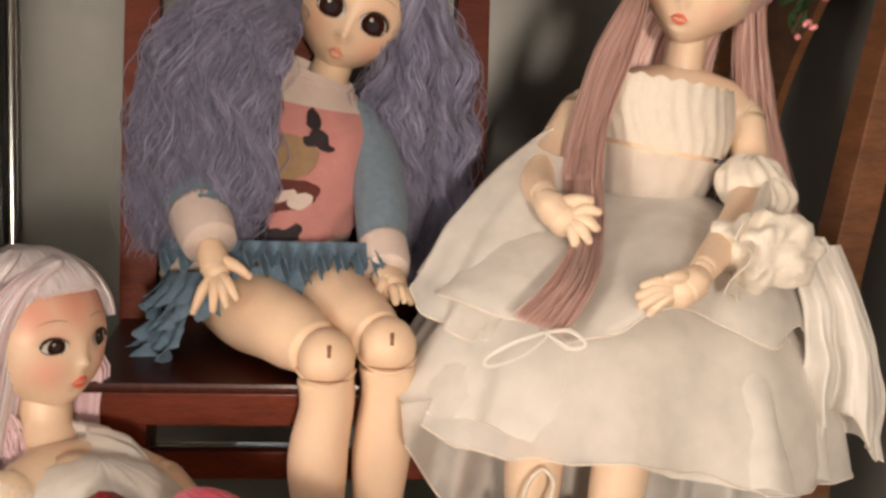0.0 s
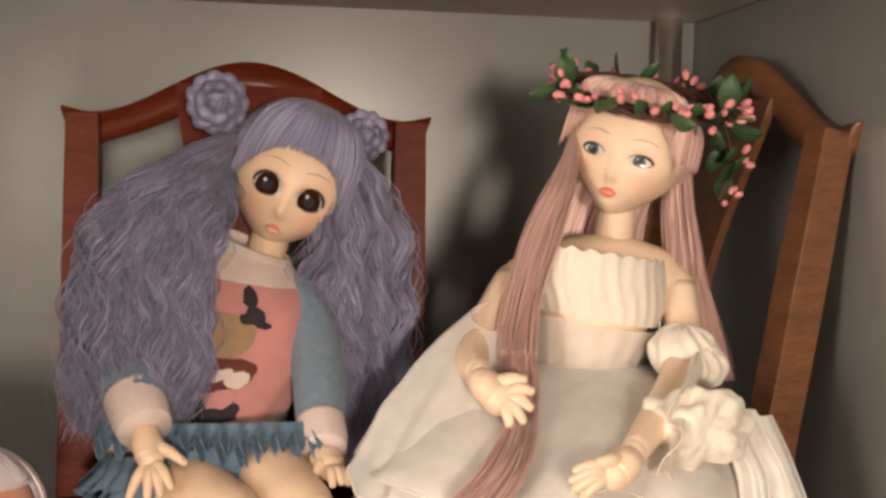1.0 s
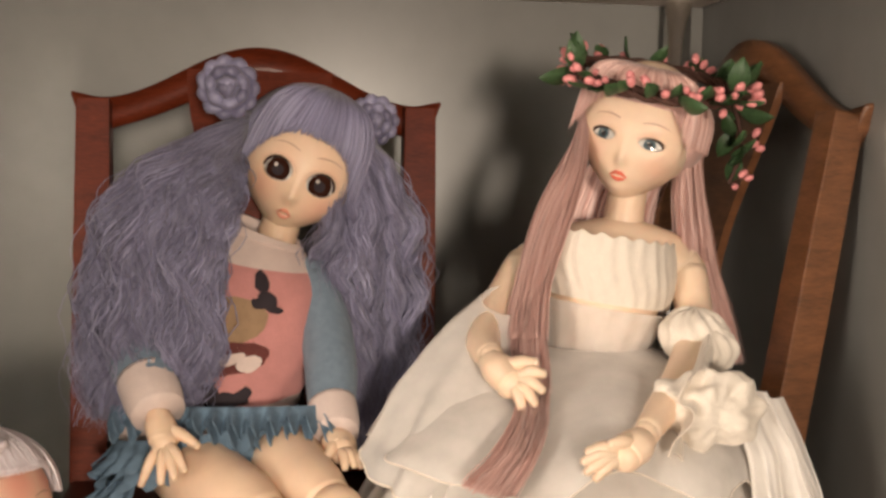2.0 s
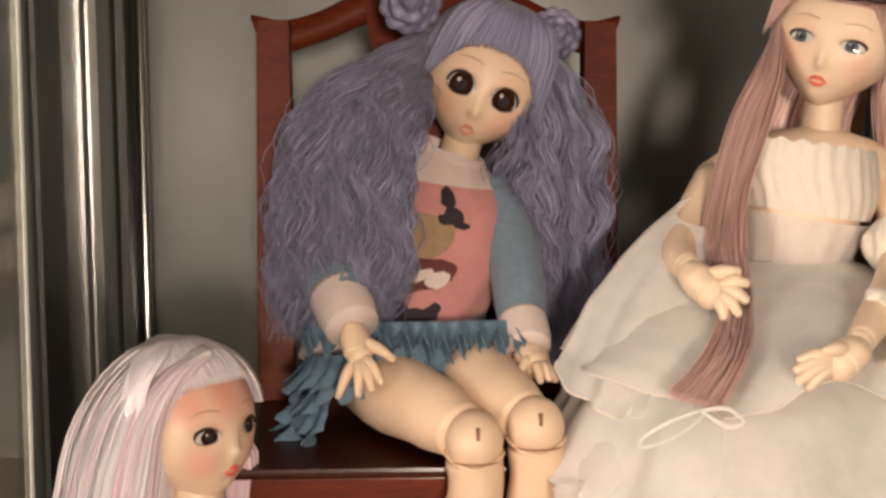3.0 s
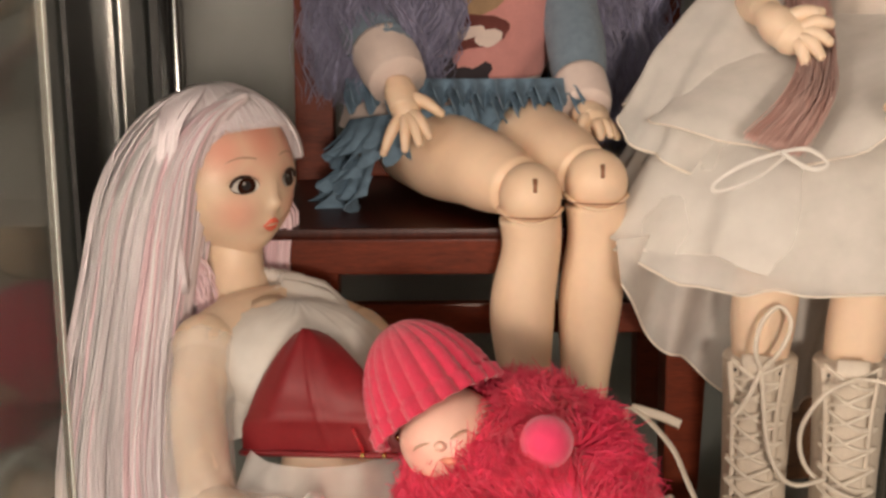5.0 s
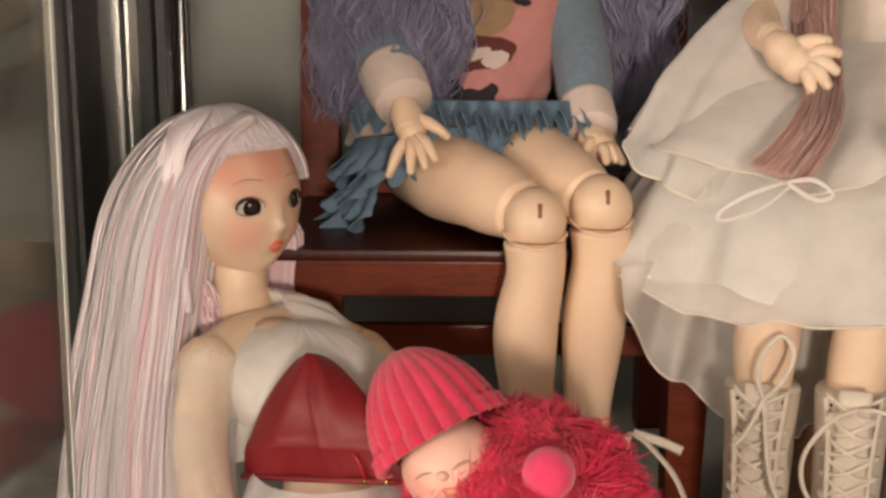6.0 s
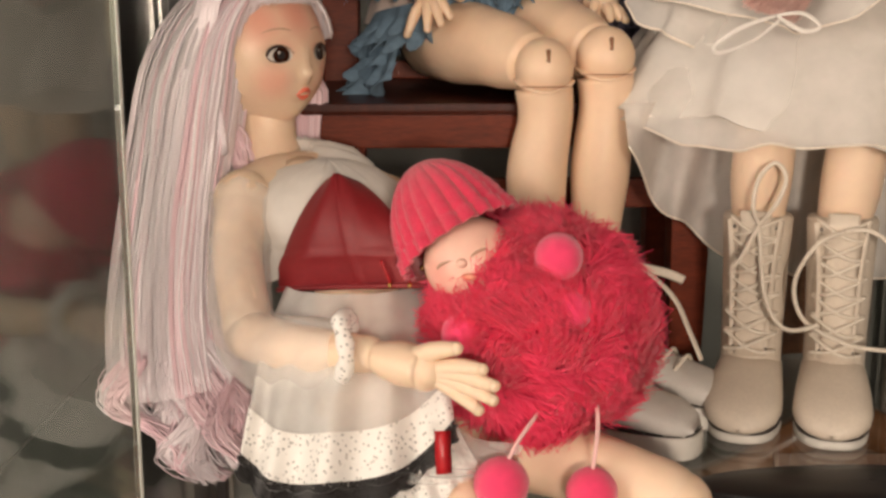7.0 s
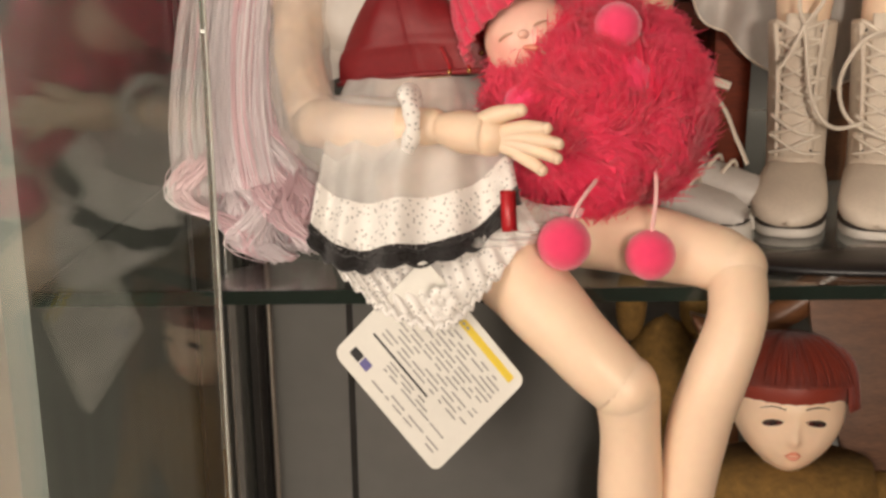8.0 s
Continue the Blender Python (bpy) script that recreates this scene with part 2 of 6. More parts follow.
def face_skin(name, colour, blush, spots):
    """Doll resin with powdered blush: spots are (centre, radius, strength)."""
    mat = principled(name, colour, 0.42, vary=0.03, scale=30, sss=0.12)
    nt = mat.node_tree
    b = nt.nodes["Principled BSDF"]
    plain = b.inputs["Base Color"].links[0].from_socket
    tc = nt.nodes.new("ShaderNodeTexCoord")
    total = None
    for centre, radius, strength in spots:
        far, fall = nt.nodes.new("ShaderNodeVectorMath"), nt.nodes.new("ShaderNodeMapRange")
        far.operation, fall.interpolation_type = "DISTANCE", "SMOOTHSTEP"
        far.inputs[1].default_value = centre
        nt.links.new(tc.outputs["Object"], far.inputs[0])
        fall.inputs["From Min"].default_value, fall.inputs["From Max"].default_value = 0.0, radius
        fall.inputs["To Min"].default_value, fall.inputs["To Max"].default_value = strength, 0.0
        nt.links.new(far.outputs["Value"], fall.inputs[0])
        if total is None:
            total = fall.outputs[0]
        else:
            most = nt.nodes.new("ShaderNodeMath")
            most.operation = "MAXIMUM"
            nt.links.new(total, most.inputs[0])
            nt.links.new(fall.outputs[0], most.inputs[1])
            total = most.outputs[0]
    mx = nt.nodes.new("ShaderNodeMixRGB")
    mx.inputs[2].default_value = (*blush, 1)
    nt.links.new(total, mx.inputs[0])
    nt.links.new(plain, mx.inputs[1])
    nt.links.new(mx.outputs[0], b.inputs["Base Color"])
    return mat


# ---- mesh helpers ----


class Build:
    """Collects pieces of one mesh; every face keeps the number of its material."""

    def __init__(self):
        self.v, self.f, self.m = [], [], []

    def grid(self, rows, mi, closed=False):
        """Faces between rows of points that are equally long."""
        n, base = len(rows[0]), len(self.v)
        for r in rows:
            self.v += [tuple(p) for p in r]
        for i in range(len(rows) - 1):
            for j in range(n if closed else n - 1):
                k = (j + 1) % n
                a = base + i * n
                self.f.append((a + j, a + k, a + n + k, a + n + j))
                self.m.append(mi)

    def cap(self, first, n, mi, flip=False):
        ring = list(range(first, first + n))
        self.f.append(tuple(reversed(ring)) if flip else tuple(ring))
        self.m.append(mi)

    def ball(self, c, r, mi, rot=None, u=20, v=12, shape=None):
        r = (r, r, r) if isinstance(r, (int, float)) else r
        rows = []
        for i in range(v + 1):
            th = math.pi * i / v
            row = []
            for j in range(u):
                ph = 2 * math.pi * j / u
                p = Vector((math.sin(th) * math.cos(ph), math.sin(th) * math.sin(ph), math.cos(th)))
                if i in (0, v):
                    p = Vector((0.004 * math.cos(ph), 0.004 * math.sin(ph), p.z))
                if shape:
                    p = shape(p)
                p = Vector((p.x * r[0], p.y * r[1], p.z * r[2]))
                if rot:
                    p = rot @ p
                row.append(p + Vector(c))
            rows.append(row)
        self.grid(rows[::-1], mi, closed=True)

    def tube(self, pts, radii, mi, seg=10, steps=4, flat=1.0, side=None, cap=True):
        """A round or flattened tube along a smooth line."""
        pts = [Vector(p) for p in pts]
        radii = list(radii) if isinstance(radii, (list, tuple)) else [radii] * len(pts)
        line, rad = spline(pts, radii, steps)
        up = Vector(side) if side else Vector((0.13, 0.31, 0.94))
        rows = []
        for i, p in enumerate(line):
            d = (line[min(i + 1, len(line) - 1)] - line[max(i - 1, 0)]).normalized()
            a = up - d * up.dot(d)
            if a.length < 1e-4:
                a = d.orthogonal()
            a.normalize()
            b = d.cross(a)
            if not side:
                up = a
            rows.append([p + (a * math.cos(2 * math.pi * j / seg) + b * math.sin(2 * math.pi * j / seg) * flat) * rad[i]
                         for j in range(seg)])
        base = len(self.v)
        self.grid(rows, mi, closed=True)
        if cap:
            self.cap(base, seg, mi, True)
            self.cap(base + (len(rows) - 1) * seg, seg, mi)

    def limb(self, pts, radii, mi, seg=16, steps=5):
        """A tube with rounded ends."""
        self.tube(pts, radii, mi, seg, steps)
        self.ball(pts[0], radii[0] * 0.995, mi, u=seg, v=10)
        self.ball(pts[-1], radii[-1] * 0.995, mi, u=seg, v=10)

    def block(self, lo, hi, mi):
        x0, y0, z0, x1, y1, z1 = *lo, *hi
        b = len(self.v)
        self.v += [(x0, y0, z0), (x1, y0, z0), (x1, y1, z0), (x0, y1, z0), (x0, y0, z1), (x1, y0, z1), (x1, y1, z1), (x0, y1, z1)]
        for q in ((0, 3, 2, 1), (4, 5, 6, 7), (0, 1, 5, 4), (1, 2, 6, 5), (2, 3, 7, 6), (3, 0, 4, 7)):
            self.f.append(tuple(b + k for k in q))
            self.m.append(mi)

    def sheet(self, rows, mi, thick=0.0005, closed=False):
        """A cloth: two skins a little apart, closed along its rims."""
        rows = [[Vector(p) for p in r] for r in rows]
        n, k = len(rows), len(rows[0])
        back = []
        for i in range(n):
            out = []
            for j in range(k):
                du = rows[i][(j + 1) % k if closed else min(j + 1, k - 1)] - rows[i][(j - 1) % k if closed else max(j - 1, 0)]
                dv = rows[min(i + 1, n - 1)][j] - rows[max(i - 1, 0)][j]
                nn = du.cross(dv)
                out.append(rows[i][j] + (nn.normalized() * thick if nn.length > 1e-12 else Vector()))
            back.append(out)
        self.grid(rows, mi, closed)
        self.grid([r[::-1] for r in back], mi, closed)
        self.grid([rows[0], back[0]], mi, closed)
        self.grid([back[-1], rows[-1]], mi, closed)

    def object(self, name, mats, smooth=True, bevel=0.0, parent=None, merge=False):
        me = bpy.data.meshes.new(name)
        me.from_pydata(self.v, [], self.f)
        for m in mats:
            me.materials.append(m)
        me.polygons.foreach_set("material_index", self.m)
        me.polygons.foreach_set("use_smooth", [smooth] * len(self.f))
        me.update()
        if merge or bevel:
            bm = bmesh.new()
            bm.from_mesh(me)
            if merge:
                bmesh.ops.remove_doubles(bm, verts=bm.verts, dist=1e-6)
            if bevel:
                sharp = [e for e in bm.edges if len(e.link_faces) == 2 and e.calc_face_angle(0) > 0.6]
                bmesh.ops.bevel(bm, geom=sharp, offset=bevel, segments=2, affect="EDGES", profile=0.7)
            bmesh.ops.recalc_face_normals(bm, faces=bm.faces)
            bm.to_mesh(me)
            bm.free()
        ob = new(name, me)
        if parent:
            ob.parent = parent
        return ob


def spline(pts, radii, steps):
    """Catmull-Rom through the points."""
    line, rad = [], []
    n = len(pts)
    for i in range(n - 1):
        p0, p1, p2, p3 = pts[max(i - 1, 0)], pts[i], pts[i + 1], pts[min(i + 2, n - 1)]
        for s in range(steps):
            t = s / steps
            line.append(0.5 * (2 * p1 + (p2 - p0) * t + (2 * p0 - 5 * p1 + 4 * p2 - p3) * t * t + (3 * p1 - p0 - 3 * p2 + p3) * t ** 3))
            e = t * t * (3 - 2 * t)
            rad.append(radii[i] * (1 - e) + radii[i + 1] * e)
    line.append(pts[-1])
    rad.append(radii[-1])
    return line, rad


def box(name, lo, hi, mat, parent=None, bevel=0.0, smooth=False):
    b = Build()
    b.block(lo, hi, 0)
    return b.object(name, [mat], smooth, bevel, parent)


def part_of(b, name, mats, parent, label="", **kw):
    ob = b.object(name, mats, parent=parent, **kw)
    if label:
        tagged(ob, label)
    return ob


def base(name, where, label, category, group=""):
    ob = new(name)
    ob.matrix_world = where
    ob.empty_display_size = 0.02
    return tagged(ob, label, category, group)


# ---- the room and the cabinet ----
SHELF, TOP, BACK, RIGHT, LEFT, FRONT = 0.985, 1.483, 0.383, 0.327, -0.285, -0.166


def structure(name, lo, hi, mat, label, category):
    return tagged(box(name, lo, hi, mat), label, category, kind="structure")


structure("floor", (-1.9, -2.6, -0.05), (1.9, 0.6, 0.0), M_FLOOR, "brown wooden floor of the room", "floor")
structure("ceiling", (-1.9, -2.6, 2.5), (1.9, 0.6, 2.55), M_WALL, "plain pale ceiling of the room", "ceiling")
structure("wall_north", (-1.9, 0.5, 0.0), (1.9, 0.6, 2.5), M_WALL, "plain pale wall behind the cabinet", "wall")
# the opening is added behind the left fill lamp
b = Build()
b.block((-2.0, -2.6, 0.0), (-1.9, -2.2, 2.5), 0)
b.block((-2.0, -1.3, 0.0), (-1.9, 0.6, 2.5), 0)
b.block((-2.0, -2.2, 0.0), (-1.9, -1.3, 0.95), 0)
b.block((-2.0, -2.2, 1.95), (-1.9, -1.3, 2.5), 0)
tagged(b.object("wall_west", [M_WALL], False), "pale side wall with an opening added for the fill light", "wall", kind="structure")
structure("wall_east", (1.9, -2.6, 0.0), (2.0, 0.6, 2.5), M_WALL, "plain pale side wall", "wall")
b = Build()
b.block((-1.9, -2.6, 0.0), (-0.30, -2.5, 2.5), 0)
b.block((0.60, -2.6, 0.0), (1.9, -2.5, 2.5), 0)
b.block((-0.30, -2.6, 0.0), (0.60, -2.5, 1.0), 0)
b.block((-0.30, -2.6, 2.1), (0.60, -2.5, 2.5), 0)
tagged(b.object("wall_south", [M_WALL], False), "pale wall with a window opening", "wall", kind="structure")

cabinet = base("display_cabinet", pose(0, 0, 0), "tall display cabinet with grey panels, glass shelves and chrome poles", "cabinet")
tagged(box("back_panel", (LEFT, BACK, 0.0), (RIGHT, BACK + 0.012, 2.05), M_PANEL, cabinet), "smooth grey back panel")
tagged(box("side_panel", (RIGHT, FRONT, 0.0), (RIGHT + 0.012, BACK + 0.012, 2.05), M_PANEL, cabinet), "smooth grey side panel")
tagged(box("side_panel", (LEFT - 0.012, FRONT, 0.0), (LEFT, BACK + 0.012, 2.05), M_SIDE, cabinet), "dark glossy grey side panel")
tagged(box("shelf_board", (LEFT + 0.002, FRONT + 0.002, TOP), (RIGHT - 0.002, BACK - 0.002, TOP + 0.02), M_BOARD, cabinet), "beige shelf board")
tagged(box("shelf_board", (LEFT + 0.002, FRONT + 0.002, 0.45), (RIGHT - 0.002, BACK - 0.002, 0.47), M_BOARD, cabinet), "beige shelf board")
shelf = tagged(box("glass_shelf", (LEFT + 0.002, FRONT + 0.0012, SHELF - 0.006), (RIGHT - 0.002, BACK - 0.002, SHELF), M_GLASS, cabinet), "clear glass shelf")
shelf.visible_shadow = False
edge = tagged(box("shelf_edge", (LEFT + 0.002, FRONT - 0.001, SHELF - 0.0062), (RIGHT - 0.002, FRONT + 0.001, SHELF), M_EDGE, cabinet), "dark green glass edge")


def pole(x, y, r, name="pole"):
    b = Build()
    b.tube([(x, y, 0.0), (x, y, 1.0), (x, y, 2.05)], r, 0, seg=24, steps=1)
    return b.object(name, [M_CHROME], parent=cabinet)


pole(0.298, 0.362, 0.0110)
pole(-0.271, 0.355, 0.0045)
tagged(box("corner_profile", (-0.283, 0.325, 0.0), (-0.2765, 0.382, 2.05), M_DARK, cabinet), "dark corner profile")
tagged(box("corner_profile", (-0.283, 0.24, 0.0), (-0.281, 0.262, 2.05), M_CHROME, cabinet), "bright steel strip")
tagged(box("corner_profile", (-0.2835, 0.12, 0.0), (-0.2805, 0.17, 2.05), M_DARK, cabinet), "dark steel strip")
tagged(box("panel_seam", (-0.205, BACK - 0.0015, 0.0), (-0.199, BACK + 0.002, SHELF - 0.02), M_DARK, cabinet), "dark joint of the back panel")

# the open glass door, swung out past the cabinet's side
door = base("glass_door", pose(-0.2020, -0.178, 0.47, 0, 0.6, -20), "open frameless glass door, its polished edge painted bright", "door")
tagged(box("pane", (-0.005, -0.62, 0.0), (0.0, -0.0012, 1.5), M_GLASS, door), "clear glass pane").visible_shadow = False
tagged(box("door_edge", (-0.0052, -0.001, 0.0), (0.0002, 0.0006, 1.5), M_EDGE_GLINT, door), "polished glass edge")

# ---- chairs ----


def chair(name, wood, seat_wood, label, rise=0.036, lean=0.0):
    """A doll's chair with a serpentine crest rail; its origin lies between the front legs on the ground, its front to -y."""
    c = base(name, pose(0, 0, 0), label, "doll chair")
    w, h0 = 0.1165, 0.153
    for sx in (-1, 1):
        bb = Build()
        x = sx * (w - 0.0225)
        bb.tube([(x, 0.016, 0.0), (x, 0.015, 0.07), (x, 0.015, h0 - 0.012)], [0.0125, 0.0145, 0.0165], 0, seg=4, steps=2, side=(1, 1, 0))
        bb.object("leg", [wood], False, 0.0012, c)
        bb = Build()
        x2 = sx * (w - 0.010)
        bb.tube([(x2, 0.168, 0.0), (x2, 0.166, h0), (x2, 0.178 + lean * 0.4, 0.27), (x2 + sx * 0.001, 0.192 + lean, 0.398)],
                [0.0135, 0.0165, 0.0165, 0.0150], 0, seg=4, steps=4, side=(1, 1, 0))
        bb.object("back_post", [wood], False, 0.0012, c)
        bb = Build()
        bb.block((sx * (w - 0.02) - 0.004, 0.026, 0.085), (sx * (w - 0.02) + 0.004, 0.160, 0.101), 0)
        bb.object("stretcher", [wood], False, 0.001, c)
    bb = Build()
    bb.block((-w + 0.032, 0.020, 0.093), (w - 0.032, 0.028, 0.109), 0)
    bb.object("stretcher", [wood], False, 0.001, c)
    bb = Build()
    bb.block((-w + 0.004, 0.003, h0 - 0.024), (w - 0.004, 0.016, h0 - 0.0062), 0)
    bb.object("apron", [wood], False, 0.001, c)
    bb = Build()
    bb.block((-w, 0.0, h0 - 0.006), (w, 0.178, h0), 0)
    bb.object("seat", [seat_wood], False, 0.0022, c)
    # crest rail: sweeps up to the middle and flares into two ears
    bb = Build()
    rows = []
    for i in range(49):
        u = -1 + i / 24
        x = u * 0.1235
        a = abs(u)
        hump = 0.5 * (1 + math.cos(math.pi * min(1.0, a / 0.86)))
        top = 0.400 + rise * hump + (0.004 * ((a - 0.86) / 0.14) if a > 0.86 else 0)
        low = 0.381 + rise * 0.83 * hump + 0.012 * max(0.0, (a - 0.86) / 0.14) ** 1.3 - 0.004 * math.exp(-((a - 0.86) / 0.09) ** 2)
        if a > 0.985:
            low = top - 0.003
        y = 0.207 - 0.010 * (1 - a * a) + lean
        rows.append([(x, y - 0.0085, low), (x, y - 0.0095, (low + top) / 2), (x, y - 0.0060, top), (x, y + 0.0060, top), (x, y + 0.0075, low)])
    bb.grid(rows, 0, closed=True)
    n = len(bb.v)
    bb.cap(0, 5, 0)
    bb.cap(n - 5, 5, 0, True)
    bb.object("crest_rail", [wood], True, 0, c, merge=True)
    # curved middle splat
    bb = Build()
    rows = []
    for i in range(17):
        t = i / 16
        z = h0 + 0.002 + t * (0.418 - h0)
        half = 0.036 + 0.012 * math.cos(2 * math.pi * t)
        y = 0.168 + (0.022 + lean) * t ** 1.4 - 0.010 * math.sin(math.pi * t)
        rows.append([(-half, y - 0.003, z), (half, y - 0.003, z), (half, y + 0.003, z), (-half, y + 0.003, z)])
    bb.grid(rows, 0, closed=True)
    bb.object("splat", [wood], False, 0, c, merge=True)
    bb = Build()
    bb.block((-w + 0.016, 0.163, h0 + 0.0005), (w - 0.016, 0.174, h0 + 0.012), 0)
    bb.object("lower_rail", [wood], False, 0.001, c)
    return c


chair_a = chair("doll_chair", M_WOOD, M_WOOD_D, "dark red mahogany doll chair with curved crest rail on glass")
chair_a.matrix_world = pose(-0.0385, 0.014, SHELF, 0, 0, 1.0)
chair_b = chair("doll_chair", M_WALNUT, M_WOOD_D, "brown walnut doll chair with a curved crest rail, turned aside", 0.052, 0.012)
chair_b.matrix_world = pose(0.093, 0.158, SHELF, 0, 0, -80)

# ---- dolls: one mesh each ----


def make_face(low, jaw, gap, eye_z, lip_z):
    """The skull of a doll as a function of a unit ball, and a function that finds the face's surface at (x, z). The front is -y."""
    nose_z = eye_z + (lip_z - eye_z) * 0.60

    def narrow(z):
        k = max(0.0, min(1.0, (0.05 - z) / 0.55))
        return k, 1 - jaw * k ** 2.2

    def shape(p):
        x, y, z = p.x * 0.415, p.y * 0.46, p.z * 0.5
        k, w = narrow(z)
        x *= w
        y = y * (1 - 0.28 * k ** 1.5) - 0.062 * k
        if y < -0.22:
            y = -0.22 + (y + 0.22) * 0.74
        z = z if z > -0.1 else -0.1 + (z + 0.1) * low
        if y < -0.05:
            g = lambda cx, cz, sx, sz: math.exp(-((x - cx) / sx) ** 2 - ((z - cz) / sz) ** 2)
            y -= 0.060 * g(0, nose_z, 0.034, 0.036) + 0.024 * g(0, nose_z + 0.075, 0.028, 0.07)
            y -= 0.020 * g(0, lip_z, 0.075, 0.036) + 0.014 * g(0, lip_z - 0.11, 0.075, 0.05)
            y += 0.030 * (g(gap, eye_z, 0.085, 0.062) + g(-gap, eye_z, 0.085, 0.062))
            y -= 0.016 * (g(0.19, lip_z + 0.05, 0.10, 0.08) + g(-0.19, lip_z + 0.05, 0.10, 0.08))
            y += 0.012 * g(0, lip_z - 0.052, 0.06, 0.018)
        return Vector((x, y, z))

    def on(x, z, out=0.0):
        zu = z if z > -0.1 else -0.1 + (z + 0.1) / low
        px, pz = x / (0.415 * narrow(zu)[1]), zu / 0.5
        v = shape(Vector((px, -math.sqrt(max(0.0004, 1 - px * px - pz * pz)), pz)))
        v.y -= out
        return v

    return shape, on


def head(b, m, skin, iris, lip, white, lash, brow, black, eye=(0.085, 0.072), iris_r=0.95, gap=0.148, eye_z=-0.10, lip_z=-0.34,
         low=0.92, jaw=0.46, look_x=0.0, lip_w=0.058, slant=0.10, lash_w=0.010):
    """Adds a head at the pose m (with its scale) to the build; the plain numbers are material slots."""
    shape, on = make_face(low, jaw, gap, eye_z, lip_z)
    nu, nv = 80, 60
    rows = []
    for i in range(nv + 1):
        th = math.pi * i / nv
        s = max(math.sin(th), 0.002)
        rows.append([shape(Vector((s * math.cos(2 * math.pi * j / nu), s * math.sin(2 * math.pi * j / nu), math.cos(th)))) for j in range(nu)])
    b.grid([[m @ p for p in r] for r in rows[::-1]], skin, closed=True)
    sc = m.to_scale().x
    ew, eh = eye
    for sx in (-1, 1):
        cx = sx * gap

        def lid(a, k=1.0):
            """The almond rim of the eye at the angle a; 0 is the outer corner."""
            dx, dz = ew * math.cos(a), eh * math.sin(a) * (1.0 if math.sin(a) > 0 else 0.80)
            return dx * k, (dz + slant * dx) * k

        def disc(r, dx, dz, mi, out, squash=1.0):
            rings = []
            for k in (1.0, 0.66, 0.33, 0.02):
                row = []
                for j in range(28):
                    a = 2 * math.pi * j / 28
                    x, z = dx + r * k * math.cos(a), dz + r * squash * k * math.sin(a)
                    fit = math.hypot(x / ew, (z - slant * x) / (eh * (1.0 if z > slant * x else 0.80)))
                    if fit > 0.97:
                        x, z = x * 0.97 / fit, z * 0.97 / fit
                    row.append(m @ on(cx + sx * x, eye_z + z, out))
                rings.append(row)
            b.grid(rings if sx > 0 else [r[::-1] for r in rings], mi, closed=True)

        rings = [[m @ on(cx + sx * x, eye_z + z, 0.003) for x, z in (lid(2 * math.pi * j / 36, k) for j in range(36))] for k in (1.0, 0.7, 0.4, 0.02)]
        b.grid(rings if sx > 0 else [r[::-1] for r in rings], white, closed=True)
        disc(eh * iris_r, sx * look_x, 0.0, iris, 0.006)
        disc(eh * iris_r * 0.48, sx * look_x, 0.0, black, 0.009)
        # dot painted in as the eye's catchlight, from the slot of the white
        disc(eh * 0.15, sx * look_x - sx * eh * 0.30, eh * 0.34, white, 0.012)
        # upper lash, lower lash, crease and brow
        for first, last, wide, out in ((-0.04, 1.0, lash_w, 0.010), (-0.08, -0.80, lash_w * 0.32, 0.006)):
            line = [lid(math.pi * (first + (last - first) * k / 10), 1.03) for k in range(11)]
            b.tube([m @ on(cx + sx * x, eye_z + z, out) for x, z in line], [sc * wide * (0.75 + 0.45 * math.sin(math.pi * min(1, k / 7)) - 0.06 * k) for k in range(11)], lash, seg=6, steps=2)
        line = [lid(math.pi * (0.08 + 0.84 * k / 8), 1.28) for k in range(9)]
        b.tube([m @ on(cx + sx * x, eye_z + z, 0.002) for x, z in line], sc * 0.0014, brow, seg=5, steps=2)
        line = [(cx + sx * (-0.085 + 0.045 * k), eye_z + eh + 0.085 + 0.020 * math.sin(k * 0.75)) for k in range(5)]
        b.tube([m @ on(x, z, 0.0005) for x, z in line], [sc * r for r in (0.003, 0.005, 0.005, 0.004, 0.0015)], brow, seg=5, steps=2)
    up = [(-1.0, -0.012), (-0.48, 0.004), (-0.2, 0.010), (0, 0.005), (0.2, 0.010), (0.48, 0.004), (1.0, -0.012)]
    b.tube([m @ on(x * lip_w, lip_z + z, 0.003) for x, z in up], [sc * r for r in (0.003, 0.011, 0.015, 0.013, 0.015, 0.011, 0.003)], lip, seg=8, steps=3)
    dn = [(-0.85, -0.016), (-0.4, -0.026), (0, -0.030), (0.4, -0.026), (0.85, -0.016)]
    b.tube([m @ on(x * lip_w, lip_z + z, 0.003) for x, z in dn], [sc * r for r in (0.003, 0.014, 0.018, 0.014, 0.003)], lip, seg=8, steps=3)


def blushed(name, colour, blush, m, eye_z=-0.10, lip_z=-0.34, gap=0.148, cheek=0.45, lids=0.25, extra=()):
    """The resin of a painted face at the pose m."""
    sc = m.to_scale().x
    spots = [(m @ Vector((sx * gap * 1.5, -0.30, lip_z * 0.62 + eye_z * 0.38)), 0.20 * sc, cheek) for sx in (-1, 1)]
    spots += [(m @ Vector((sx * gap, -0.38, eye_z + 0.05)), 0.16 * sc, lids) for sx in (-1, 1)]
    spots += [(m @ Vector((0, -0.46, lip_z + 0.12)), 0.06 * sc, 0.25), (m @ Vector((0, -0.40, lip_z - 0.13)), 0.09 * sc, 0.25)]
    return face_skin(name, colour, blush, spots + list(extra))


